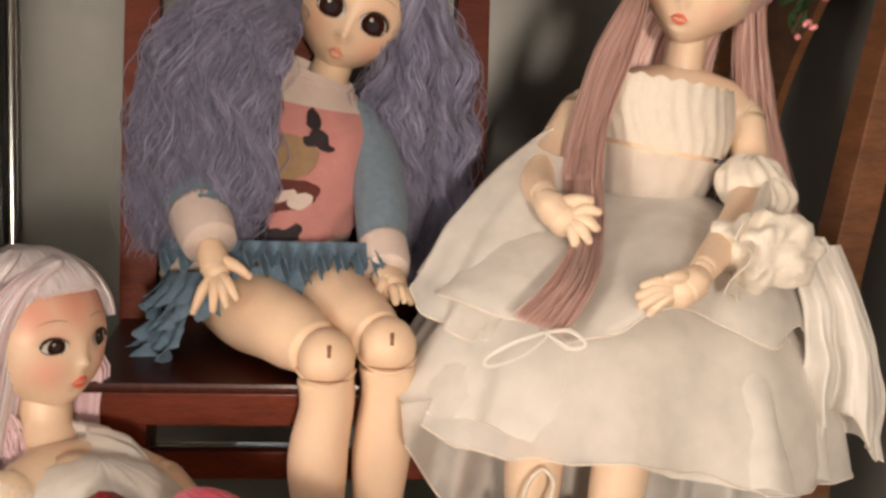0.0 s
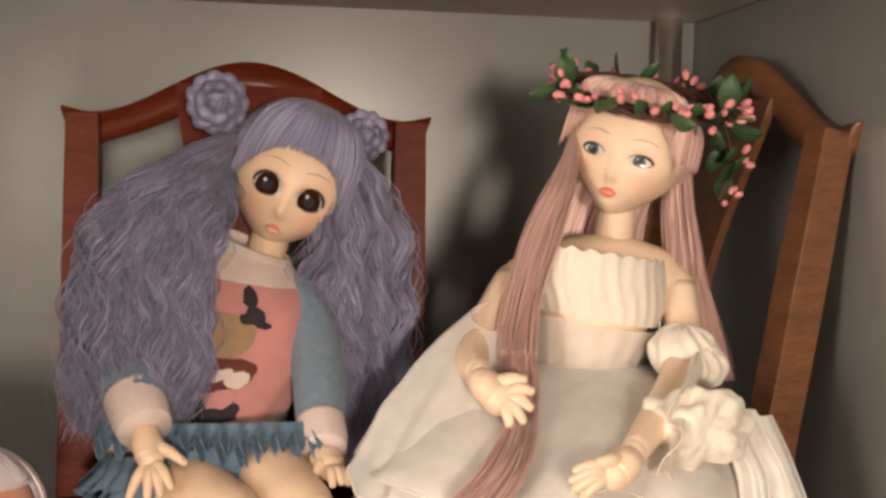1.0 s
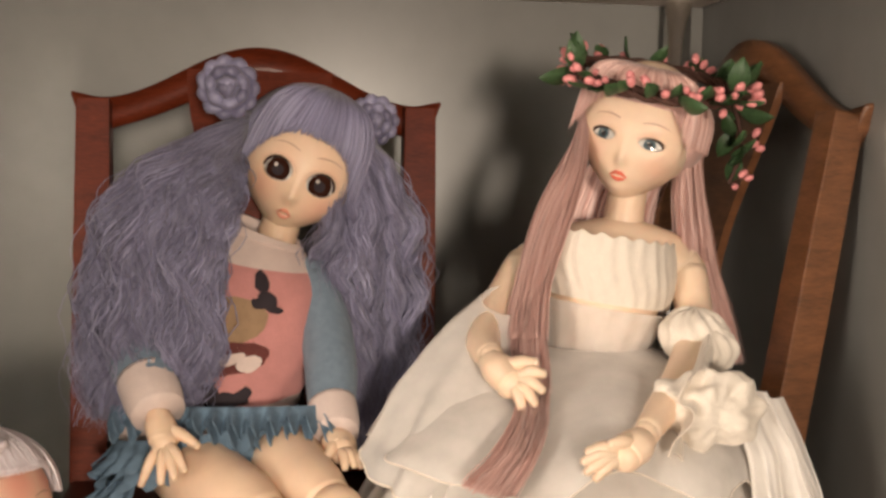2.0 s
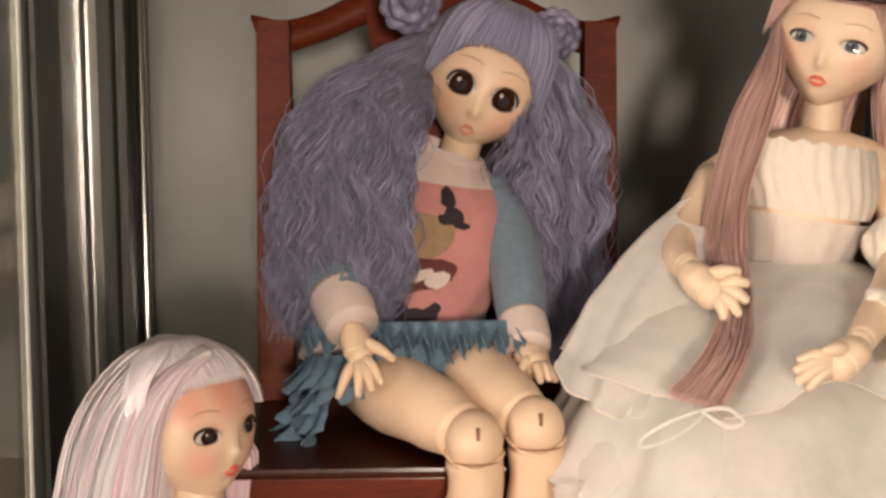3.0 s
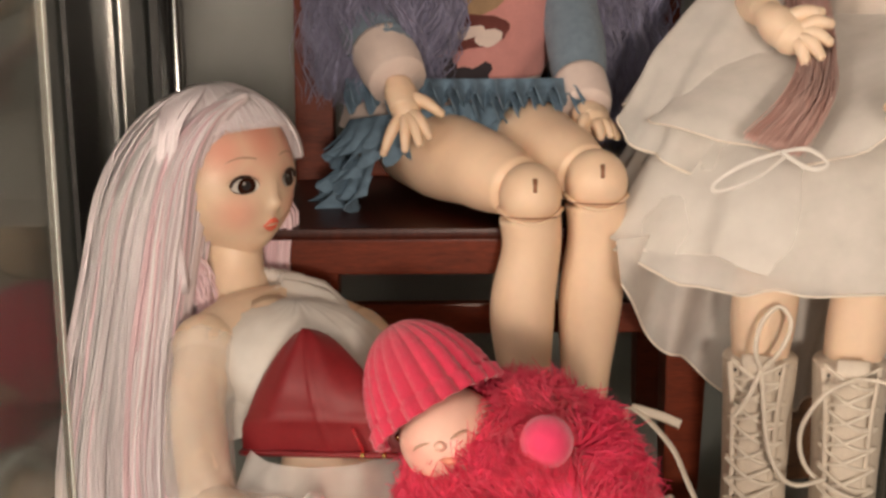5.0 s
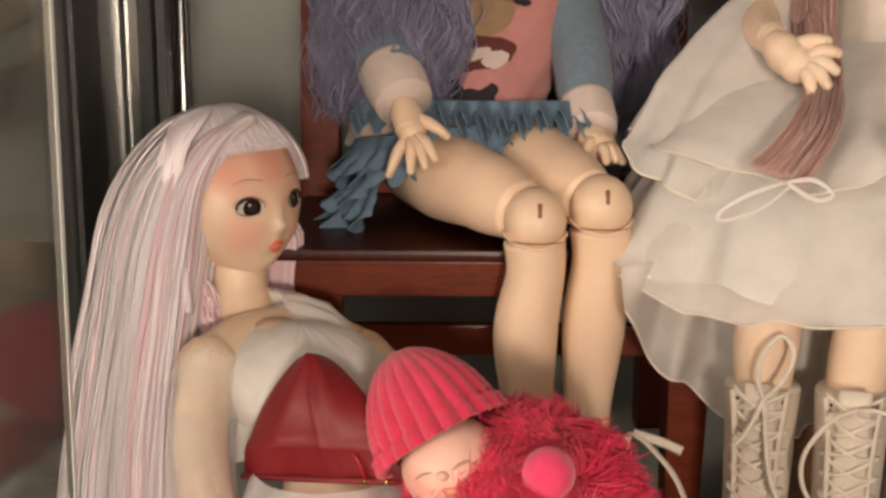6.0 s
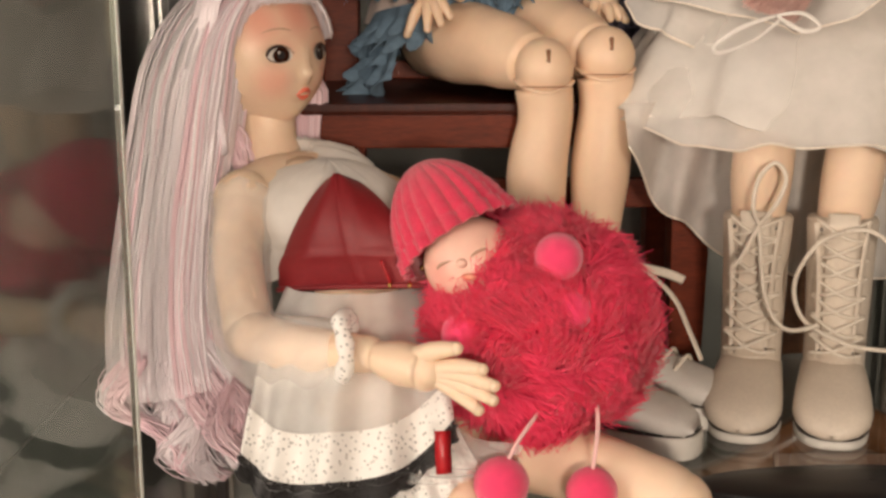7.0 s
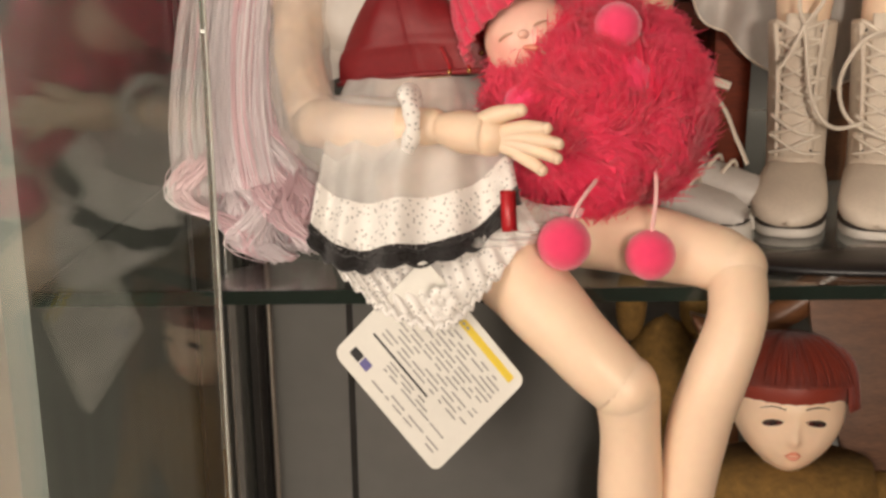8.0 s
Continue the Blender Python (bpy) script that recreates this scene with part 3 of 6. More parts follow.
def fingers(b, wrist, palm, tips, mi, r=0.0028, thumb=None, sag=0.003):
    """A small jointed palm with bent digits."""
    wrist, palm = Vector(wrist), Vector(palm)
    b.tube([wrist, wrist.lerp(palm, 0.5), palm], [r * 1.7, r * 2.3, r * 2.1], mi, seg=12, flat=1.25)
    b.ball(palm, r * 2.2, mi, u=12, v=8)
    for tip in tips:
        tip = Vector(tip)
        root = palm.lerp(tip, 0.16)
        mid = root.lerp(tip, 0.5) + Vector((0, -sag * 0.5, sag))
        b.tube([root, mid, tip], [r, r * 0.92, r * 0.62], mi, seg=9, steps=4)
        b.ball(tip, r * 0.63, mi, u=9, v=6)
    if thumb:
        thumb = Vector(thumb)
        root = wrist.lerp(palm, 0.45)
        b.tube([root, root.lerp(thumb, 0.55) + Vector((0, -0.002, 0.002)), thumb], [r * 1.15, r, r * 0.7], mi, seg=9, steps=4)
        b.ball(thumb, r * 0.7, mi, u=9, v=6)


def locks(b, mi, count, path, rng, width=0.0022, wave=0.0, length=0.024, seg=5, steps=4, spread=0.003, flat=0.45, taper=0.35, clumps=0, tight=0.035):
    """Locks of hair: path(u, w) gives the guide points for u across and w through the mass."""
    heart = [(rng.random(), rng.random(), 6.28 * rng.random(), 6.28 * rng.random(), 0.7 + 0.6 * rng.random()) for _ in range(clumps)]
    for _ in range(count):
        u, w = rng.random(), rng.random()
        if clumps:
            u0, w0, ph, ph2, amp = rng.choice(heart)
            u, w = min(1.0, max(0.0, u0 + rng.gauss(0, tight))), min(1.0, max(0.0, w0 + rng.gauss(0, tight * 2)))
        pts = [Vector(p) for p in path(u, w)]
        jit = Vector((rng.gauss(0, spread), rng.gauss(0, spread), rng.gauss(0, spread * 0.5)))
        if clumps:
            ph, ph2, amp = ph + rng.gauss(0, 0.35), ph2 + rng.gauss(0, 0.35), wave * amp
        else:
            ph, ph2, amp = 14 * u + 5 * w + rng.gauss(0, 0.5), 9 * u - 7 * w + rng.gauss(0, 0.5), wave * (0.6 + 0.8 * rng.random())
        line, _r = spline(pts, [1.0] * len(pts), steps)
        dist, out = 0.0, []
        total = sum((line[i + 1] - line[i]).length for i in range(len(line) - 1))
        for i, p in enumerate(line):
            if i:
                dist += (line[i] - line[i - 1]).length
            f = dist / total
            k = min(1.0, f * 3)
            out.append(p + jit * k + Vector((math.sin(dist / length * 6.28 + ph), math.cos(dist / length * 6.28 + ph2), 0)) * amp * k)
        wd = width * (0.6 + 0.8 * rng.random())
        n = len(out)
        rad = [wd * (0.55 + 0.45 * min(1, i / n * 5)) * (1 - (1 - taper) * max(0, (i / (n - 1) - 0.6) / 0.4)) for i in range(n)]
        b.tube(out, rad, mi, seg=seg, steps=1, flat=flat, cap=True)


def wavy_ring(c, rx, ry, z, folds, depth, phase=0.0, n=120, tilt=(0, 0), a0=0.0, a1=2 * math.pi, drop=None, seed=0):
    """A ring of a skirt with folds; angle 0 points to +x, the front is -y."""
    out = []
    for j in range(n):
        a = a0 + (a1 - a0) * j / n
        k = 1 + depth * math.sin(folds * a + phase) + depth * 0.55 * math.sin(folds * 0.47 * a + phase * 1.7 + seed)
        p = Vector((c[0] + rx * k * math.cos(a), c[1] + ry * k * math.sin(a), z))
        p.z += tilt[0] * math.cos(a) + tilt[1] * math.sin(a) + (drop(a) if drop else 0)
        out.append(p)
    return out


# -- lavender-haired doll on the red chair --
rng = random.Random(7)
b = Build()
SK, PK, CR, DE, FR, TA, BR, BK, HA, IR, WH, LA, BW, LP, SE = range(15)
MATS_A = [M_SKIN_A, M_KNITP, M_KNITW, M_DENIM, M_FRILL, M_TAN, M_BROWNP, M_BLACKP, M_HAIR_A, M_IRIS_D, M_WHITE, M_LASH, M_BROW, M_LIP_P, M_SEAM]
HM = pose(-0.0140, 0.160, 1.3428, -3, 22, 1) @ Matrix.Scale(0.094, 4)
MATS_A[0] = blushed("peach_painted_resin", (0.84, 0.61, 0.43), (0.80, 0.34, 0.22), HM, lip_z=-0.34)
head(b, HM, SK, IR, LP, WH, LA, BW, BK, eye=(0.092, 0.080), iris_r=0.98, gap=0.146, lip_z=-0.340, low=0.88, jaw=0.44, lip_w=0.050, slant=0.06, lash_w=0.011)
b.tube([(-0.034, 0.150, 1.272), (-0.030, 0.152, 1.295), (-0.022, 0.160, 1.322)], [0.0150, 0.0125, 0.0125], SK, seg=18)


def torso(a, t):
    """The sweater: a round the body (0 = +x, front = -90 degrees), t from hem to collar."""
    c = Vector((-0.072, 0.118, 1.186)).lerp(Vector((-0.040, 0.146, 1.300)), t)
    rx = 0.055 - 0.012 * t + 0.004 * math.sin(3.1 * t)
    ry = 0.042 - 0.008 * t
    if t > 0.72:
        k = (t - 0.72) / 0.28
        rx, ry = rx * (1 - 0.42 * k ** 1.6), ry * (1 - 0.34 * k ** 1.6)
    w = 1 + 0.02 * math.sin(5 * a + 9 * t) + 0.015 * math.sin(11 * a - 14 * t)
    z = 0.010 * math.cos(a) * (1 - t) + (-0.010 * math.cos(a + 0.3)) * t
    return Vector((c.x + rx * w * math.cos(a), c.y + ry * w * math.sin(a), c.z + z))


for lo, hi, mi, n in ((0.0, 0.11, CR, 4), (0.11, 0.86, PK, 18), (0.86, 1.0, CR, 5)):
    b.sheet([[torso(2 * math.pi * j / 48, lo + (hi - lo) * i / n) for j in range(48)] for i in range(n + 1)], mi, 0.0008, closed=True)
b.sheet([[torso(2 * math.pi * j / 48, 0.99 + 0.012 * i) * 1.0 + Vector((0, 0, 0.001 * i)) for j in range(48)] for i in range(3)], CR, 0.002, closed=True)


def patch(outline, mi, out):
    """A printed shape that follows the sweater; outline in metres across and share of its height."""
    mx = sum(o[0] for o in outline) / len(outline)
    mt = sum(o[1] for o in outline) / len(outline)
    rings = []
    for k in (1.0, 0.75, 0.5, 0.25, 0.02):
        row = []
        for x, t in outline:
            a = -math.pi / 2 + (mx + (x - mx) * k) / 0.05
            row.append(torso(a, mt + (t - mt) * k) + Vector((math.cos(a), math.sin(a), 0)) * (out + 0.0006))
        rings.append(row)
    b.grid(rings, mi, closed=True)


def oval(cx, ct, rx, rt, n=20, rough=0.0, turn=0.0, seed=1):
    q = random.Random(seed)
    return [(cx + rx * math.cos(2 * math.pi * i / n) * (1 + q.uniform(-rough, rough)) - turn * math.sin(2 * math.pi * i / n) * rx,
             ct + rt * math.sin(2 * math.pi * i / n) * (1 + q.uniform(-rough, rough))) for i in range(n)]


patch(oval(-0.004, 0.585, 0.023, 0.13, rough=0.03), TA, 0.0012)
patch(oval(0.002, 0.40, 0.024, 0.085, rough=0.10, seed=3), BR, 0.0016)
patch(oval(-0.001, 0.405, 0.013, 0.045, rough=0.08, seed=4), CR, 0.0020)
patch(oval(0.0145, 0.365, 0.0065, 0.045, rough=0.12, seed=5), CR, 0.0022)
patch(oval(-0.001, 0.435, 0.011, 0.012, rough=0.1, seed=6), BR, 0.0024)
patch(oval(-0.002, 0.20, 0.025, 0.085, rough=0.14, seed=8), BK, 0.0014)
patch(oval(0.008, 0.27, 0.008, 0.05, rough=0.2, seed=9), PK, 0.0019)
for k, (cx, ct, rx, rt) in enumerate(((0.009, 0.80, 0.0045, 0.06), (0.015, 0.70, 0.0062, 0.055), (0.0205, 0.655, 0.0048, 0.025), (0.010, 0.685, 0.004, 0.03))):
    patch(oval(cx, ct, rx, rt, 12, 0.15, 0.5, seed=20 + k), BK, 0.0022)

# sleeves, cuffs and small jointed fingers
b.limb([(-0.083, 0.140, 1.283), (-0.102, 0.118, 1.258), (-0.107, 0.090, 1.236), (-0.098, 0.062, 1.220)], [0.017, 0.020, 0.0195, 0.0165], DE)
b.tube([(-0.1005, 0.066, 1.2225), (-0.0955, 0.055, 1.2145), (-0.0915, 0.046, 1.2075)], [0.0168, 0.0165, 0.0150], CR, seg=18)
fingers(b, (-0.0915, 0.047, 1.207), (-0.0875, 0.036, 1.194), [(-0.0984, 0.028, 1.1735), (-0.0875, 0.020, 1.1765), (-0.0805, 0.018, 1.1795), (-0.0755, 0.020, 1.1830)], SK, 0.0034, (-0.0700, 0.034, 1.1925))
b.limb([(-0.008, 0.140, 1.272), (0.0005, 0.122, 1.245), (0.004, 0.098, 1.222), (0.004, 0.076, 1.203)], [0.015, 0.0165, 0.016, 0.0140], DE)
b.tube([(0.004, 0.078, 1.205), (0.0055, 0.068, 1.1975), (0.006, 0.060, 1.192)], [0.0145, 0.0142, 0.0130], CR, seg=18)
fingers(b, (0.006, 0.060, 1.191), (0.0085, 0.047, 1.186), [(0.0145, 0.030, 1.182), (0.0095, 0.027, 1.1815), (0.0185, 0.034, 1.1805)], SK, 0.0036, (0.0005, 0.038, 1.1845))

# hips, frilled skirt
b.ball((-0.060, 0.110, 1.172), (0.052, 0.045, 0.026), DE)
for k, (z, dz, grow) in enumerate(((1.1905, -0.013, 0.0), (1.181, -0.013, 0.003), (1.171, -0.014, 0.006), (1.161, -0.014, 0.009))):
    rows = []
    for i in range(6):
        t = i / 5
        rows.append([Vector((p.x, p.y, p.z + 0.0042 * t * math.sin(26 * 2 * math.pi * j / 220 + 1.3 * k))) for j, p in enumerate(
            wavy_ring((-0.066, 0.098), 0.0545 + grow + 0.007 * t, 0.0455 + grow + 0.007 * t, z + dz * t, 27 + 3 * k, 0.004 + 0.085 * t * t, 1.3 * k, 220,
                      tilt=(0.008, -0.004), drop=lambda a: -0.008 * max(0.0, -math.cos(a)) * max(0.0, 0.6 + 0.4 * math.sin(a)) if k > 1 else 0.0, seed=k))])
    if k > 1:
        rows = [[p for p in r[110 - 22:220 - 78]] for r in rows]
        b.sheet(rows, FR, 0.0008)
    else:
        b.sheet(rows, FR, 0.0008, closed=True)

for layer in range(2):
    ruffle = []
    for i in range(7):
        t = i / 6
        ruffle.append([Vector((-0.120 + 0.128 * u, 0.068 - 0.006 * math.sin(math.pi * u) - (0.012 + 0.003 * layer) * t + 0.0060 * t * math.cos(2 * math.pi * 12 * u + 1.1 * layer),
                               1.2075 - 0.004 * layer - 0.008 * t - 0.004 * t * math.exp(-((u - 0.60) / 0.10) ** 2) + 0.0048 * t * math.sin(2 * math.pi * 12 * u + 1.7 * layer + 0.8 * math.sin(9 * u)))) for u in [j / 160 for j in range(161)]])
    b.sheet(ruffle, FR, 0.0007)
    b.tube([p + Vector((0, -0.0006, 0)) for p in ruffle[-1]], 0.0004, FR, seg=5, steps=1)

# jointed legs
b.tube([(-0.083, 0.105, 1.168), (-0.070, 0.062, 1.168), (-0.0485, 0.026, 1.165), (-0.033, 0.003, 1.160)], [0.024, 0.0235, 0.0200, 0.0150], SK, seg=24, steps=6)
b.tube([(-0.028, 0.105, 1.172), (-0.022, 0.062, 1.174), (-0.010, 0.030, 1.170), (0.000, 0.010, 1.165)], [0.024, 0.0225, 0.0190, 0.0150], SK, seg=24, steps=6)
for kx, ky, kz, calf, ank in ((-0.0275, -0.006, 1.1575, (-0.0305, -0.002, 1.100), (-0.025, 0.004, 1.012)), (0.0045, 0.001, 1.1630, (0.0035, 0.005, 1.106), (0.000, 0.008, 1.012))):
    b.ball((kx, ky, kz), (0.0150, 0.0158, 0.0158), SK, u=24, v=16)
    b.tube([(kx, ky + 0.001, kz - 0.010), (kx + 0.001, ky + 0.002, kz - 0.026), calf, tuple(Vector(calf).lerp(Vector(ank), 0.55)), ank], [0.0148, 0.0142, 0.0158, 0.0118, 0.0085], SK, seg=24, steps=6)
    # the seams of the ball joint
    for off, r, tz in ((0.0085, 0.0152, 0.85), (-0.0088, 0.0152, -0.2)):
        ring = [(kx + r * 0.92 * math.cos(a), ky - 0.0015 + r * 0.98 * math.sin(a), kz + off + 0.004 * tz * math.sin(a)) for a in [2 * math.pi * i / 20 for i in range(21)]]
        if off < 0:
            b.tube(ring, 0.0003, SE, seg=5, steps=1)
    b.tube([(kx + 0.001, ky - 0.0148, kz + 0.004), (kx + 0.0012, ky - 0.0122, kz + 0.010)], [0.0011, 0.0012], SE, seg=6, steps=1)
    # the cupped rim of the calf round the ball
    ring = [Vector((kx + 0.0150 * math.cos(a), ky + 0.001 + 0.0150 * math.sin(a), kz - 0.0085 + 0.0026 * math.cos(2 * a))) for a in [2 * math.pi * i / 28 for i in range(29)]]
    b.tube(ring, 0.0010, SK, seg=8, steps=1)

# wig: cap, fringe, braided buns and two long wavy bunches
b.ball(HM @ Vector((0, 0.05, 0.075)), (0.0435, 0.0455, 0.0435), HA, rot=HM.to_3x3().normalized(), u=32, v=20,
       shape=lambda p: p if p.y > -0.55 or p.z > 0.25 else Vector((p.x, -0.55, p.z)))


def crown_path(u, w):
    """From the parting down over the skull."""
    a = math.radians(-30 + 240 * u)
    pts = []
    for t in (0.05, 0.35, 0.7, 1.0):
        th = t * 1.75
        pts.append(HM @ Vector((0.475 * math.sin(th) * math.cos(a), 0.05 + 0.50 * math.sin(th) * math.sin(a), 0.075 + 0.485 * math.cos(th))))
    return pts


locks(b, HA, 800, crown_path, rng, 0.0012, spread=0.0007, seg=5, flat=0.5)


def fringe_path(u, w):
    x = -0.40 + 0.80 * u
    end = 0.185 - 0.42 * abs(x / 0.4) ** 3.2 + 0.04 * (w - 0.5)
    return [HM @ Vector((x * 0.15, -0.08, 0.555)), HM @ Vector((x * 0.65, -0.34, 0.445)), HM @ Vector((x * 0.95, -0.43 + 0.25 * abs(x), 0.25)),
            HM @ Vector((x * 1.03, -0.445 + 0.45 * abs(x) ** 1.2, end))]


locks(b, HA, 700, fringe_path, rng, 0.0009, spread=0.0006, seg=5, flat=0.5, taper=0.2)


def between(one, two, u):
    return [Vector(p).lerp(Vector(q), u) for p, q in zip(one, two)]


def bunch_left(u, w):
    """Bushy bunch that hangs in front of the shoulder."""
    line = between([(-0.046, 0.150, 1.376), (-0.082, 0.118, 1.354), (-0.115, 0.102, 1.328), (-0.129, 0.100, 1.294), (-0.136, 0.100, 1.246), (-0.134, 0.098, 1.200)],
                   [(-0.052, 0.128, 1.346), (-0.055, 0.104, 1.334), (-0.060, 0.092, 1.314), (-0.068, 0.088, 1.280), (-0.066, 0.084, 1.236), (-0.074, 0.084, 1.208)], u)
    end, out = rng.uniform(-0.010, 0.026), rng.gauss(0, 0.004)
    return [p + Vector((out * (k > 0), out * (k > 0), 0)) + Vector((0, (0.034 * w - 0.014 - 0.014 * math.sin(math.pi * u)) * min(1, k / 2), end if k == 5 else 0)) for k, p in enumerate(line)]


locks(b, HA, 2600, bunch_left, rng, 0.00065, wave=0.0052, length=0.046, spread=0.0013, seg=3, steps=5, clumps=46, tight=0.022)
locks(b, HA, 700, bunch_left, rng, 0.00030, wave=0.0040, length=0.040, spread=0.0045, seg=3, steps=5)


def bunch_right(u, w):
    line = between([(0.022, 0.158, 1.364), (0.036, 0.152, 1.352), (0.053, 0.150, 1.319), (0.059, 0.150, 1.275), (0.056, 0.148, 1.220), (0.034, 0.140, 1.168)],
                   [(0.016, 0.140, 1.346), (0.012, 0.140, 1.334), (0.004, 0.140, 1.314), (-0.008, 0.136, 1.272), (0.000, 0.134, 1.222), (0.010, 0.124, 1.180)], u)
    end = rng.uniform(-0.010, 0.026)
    return [p + Vector((0, (0.034 * w - 0.012) * min(1, k / 2), end if k == 5 else 0)) for k, p in enumerate(line)]


locks(b, HA, 2400, bunch_right, rng, 0.00065, wave=0.0052, length=0.046, spread=0.0013, seg=3, steps=5, clumps=42, tight=0.022)
locks(b, HA, 600, bunch_right, rng, 0.00030, wave=0.0040, length=0.040, spread=0.0045, seg=3, steps=5)
locks(b, HA, 120, lambda u, w: [HM @ Vector((-0.40 + 0.12 * u, -0.12 + 0.2 * w, 0.10)), HM @ Vector((-0.45 + 0.1 * u, -0.10, -0.15)), HM @ Vector((-0.54 + 0.2 * u, -0.02, -0.45)), HM @ Vector((-0.64 + 0.3 * u, 0.0, -0.80))], rng, 0.0012, wave=0.001, spread=0.001)
locks(b, HA, 120, lambda u, w: bunch_left(u, 0.75), rng, 0.0026, wave=0.0020, length=0.050, spread=0.0015, steps=4)
locks(b, HA, 120, lambda u, w: bunch_right(u, 0.75), rng, 0.0026, wave=0.0020, length=0.050, spread=0.0015, steps=4)
for c, r in ((Vector((-0.0595, 0.128, 1.3895)), 0.0180), (Vector((0.0320, 0.166, 1.3735)), 0.0150)):
    for ring, (rr, n, zz) in enumerate(((0.95, 11, 0.0), (0.58, 7, 0.6), (0.12, 3, 0.85))):
        for k in range(n):
            a = 2 * math.pi * (k + 0.4 * ring) / n
            d = Vector((math.cos(a) * rr, -zz - 0.1, math.sin(a) * rr))
            t = Vector((-math.sin(a), 0.25 * (-1) ** k, math.cos(a)))
            p = c + d * r * 0.82
            b.tube([p - t * r * 0.36 + Vector((0, 0.002, 0)), p + d * r * 0.12, p + t * r * 0.36 - d * r * 0.10], [0.0016, 0.0040, 0.0016], HA, seg=8, steps=4, flat=0.8)
    b.ball(c + Vector((0, 0.004, 0)), r * 0.85, HA)
doll_a = tagged(b.object("doll", MATS_A), "doll with wavy lavender wig, pink sweater and blue frilled skirt", "doll")

# -- pale pink-haired doll that sits on the shelf's edge --
rng = random.Random(11)
b = Build()
SK, RE, TU, LW, LB, HA, HP, IR, WH, LA, BW, LP, GO, RI, BK, SE = range(16)
MATS_K = [M_SKIN, M_RED, M_TULLE, M_LACE, M_LACE_B, M_HAIR_K, M_HAIR_KP, M_IRIS_D, M_WHITE, M_LASH, M_BROW, M_LIP, M_GOLD, M_RIBBON, M_BLACK, M_SEAM, M_CHIFFON, M_TULLE_S]
HM = pose(-0.1745, 0.002, 1.1665, -15, 0, 54) @ Matrix.Scale(0.0830, 4)
MATS_K[0] = blushed("ivory_painted_resin", (0.83, 0.62, 0.45), (0.82, 0.30, 0.22), HM, cheek=0.55, lids=0.35,
                    extra=[(HM @ Vector((x, -0.36, 0.13)), 0.022, 0.75) for x in (-0.28, 0.0, 0.28)])
head(b, HM, SK, IR, LP, WH, LA, BW, BK, eye=(0.078, 0.050), iris_r=1.0, gap=0.172, lip_z=-0.325, low=0.94, jaw=0.42, look_x=0.012, lip_w=0.060, slant=0.12, lash_w=0.010)
b.tube([(-0.1610, -0.022, 1.092), (-0.1655, -0.012, 1.108), (-0.1690, -0.004, 1.122), (-0.1705, 0.000, 1.142)], [0.0220, 0.0150, 0.0140, 0.0145], SK, seg=20)
# shoulders, chest, hips
b.tube([(-0.174, -0.056, 1.099), (-0.160, -0.034, 1.1010), (-0.138, -0.016, 1.1000), (-0.112, -0.012, 1.092)], [0.0140, 0.0170, 0.0170, 0.0135], SK, seg=18)
b.tube([(-0.150, -0.034, 1.100), (-0.135, -0.062, 1.092), (-0.122, -0.084, 1.072), (-0.114, -0.100, 1.040), (-0.110, -0.108, 1.012)], [0.0180, 0.0170, 0.0170, 0.024, 0.026], SK, seg=24)


def along(pts, t):
    k = t * (len(pts) - 1)
    i = min(int(k), len(pts) - 2)
    return Vector(pts[i]).lerp(Vector(pts[i + 1]), k - i)


# bodice: a bell with a rounded peak over the bust and a flat band at the waist
across_k = Vector((0.93, -0.30, 0.10)).normalized()
up_k = Vector((-0.16, 0.42, 0.89)).normalized()
out_k = across_k.cross(up_k).normalized()
if out_k.y > 0:
    out_k = -out_k


def bodice(u, t):
    """u from -1 to 1 across, t from 0 at the peak to 1 at the waist."""
    half = 0.0375 * (0.06 + 0.94 * min(1.0, t / 0.80) ** 0.66) + 0.0030 * max(0.0, t - 0.72) / 0.28
    swell = 0.019 * math.sqrt(max(0.0, 1 - (u * 0.93) ** 2)) * (0.35 + 0.65 * math.sin(math.pi * min(1.0, 0.16 + 0.80 * t)))
    c = Vector((-0.1225, -0.0800, 1.1130)) - up_k * 0.0520 * t
    return c + across_k * half * u + out_k * swell


rows = []
for i in range(27):
    t = i / 26
    rows.append([bodice(-1 + j / 24, t) + out_k * (0.0006 * math.sin(9 * j / 24 + 5 * t) + 0.0012 * math.exp(-((t - 0.74) / 0.03) ** 2) + 0.0008 * math.exp(-((j / 24 - 1.08) / 0.02) ** 2)) for j in range(49)])
b.sheet(rows, RE, 0.0014)
for k in range(2):
    u = 0.42 + 0.22 * k
    b.tube([bodice(u, 0.80) + out_k * 0.001, bodice(u + 0.02, 0.92) + out_k * 0.0018, bodice(u, 1.0) + out_k * 0.001], 0.0007, RI, seg=6)
    b.ball(bodice(u, 1.0) + out_k * 0.002, 0.0013, GO, u=10, v=6)
for k in range(4):
    b.ball(bodice(0.86 + 0.03 * k, 0.86 + 0.06 * k) + out_k * 0.003, 0.0013, GO, u=10, v=6)
b.tube([bodice(-1 + k / 11, 1.0) + out_k * 0.0012 for k in range(23)], 0.0014, RE, seg=6, steps=1)

# sheer blouse over the shoulders and arm, with a frayed neckline
rows = []
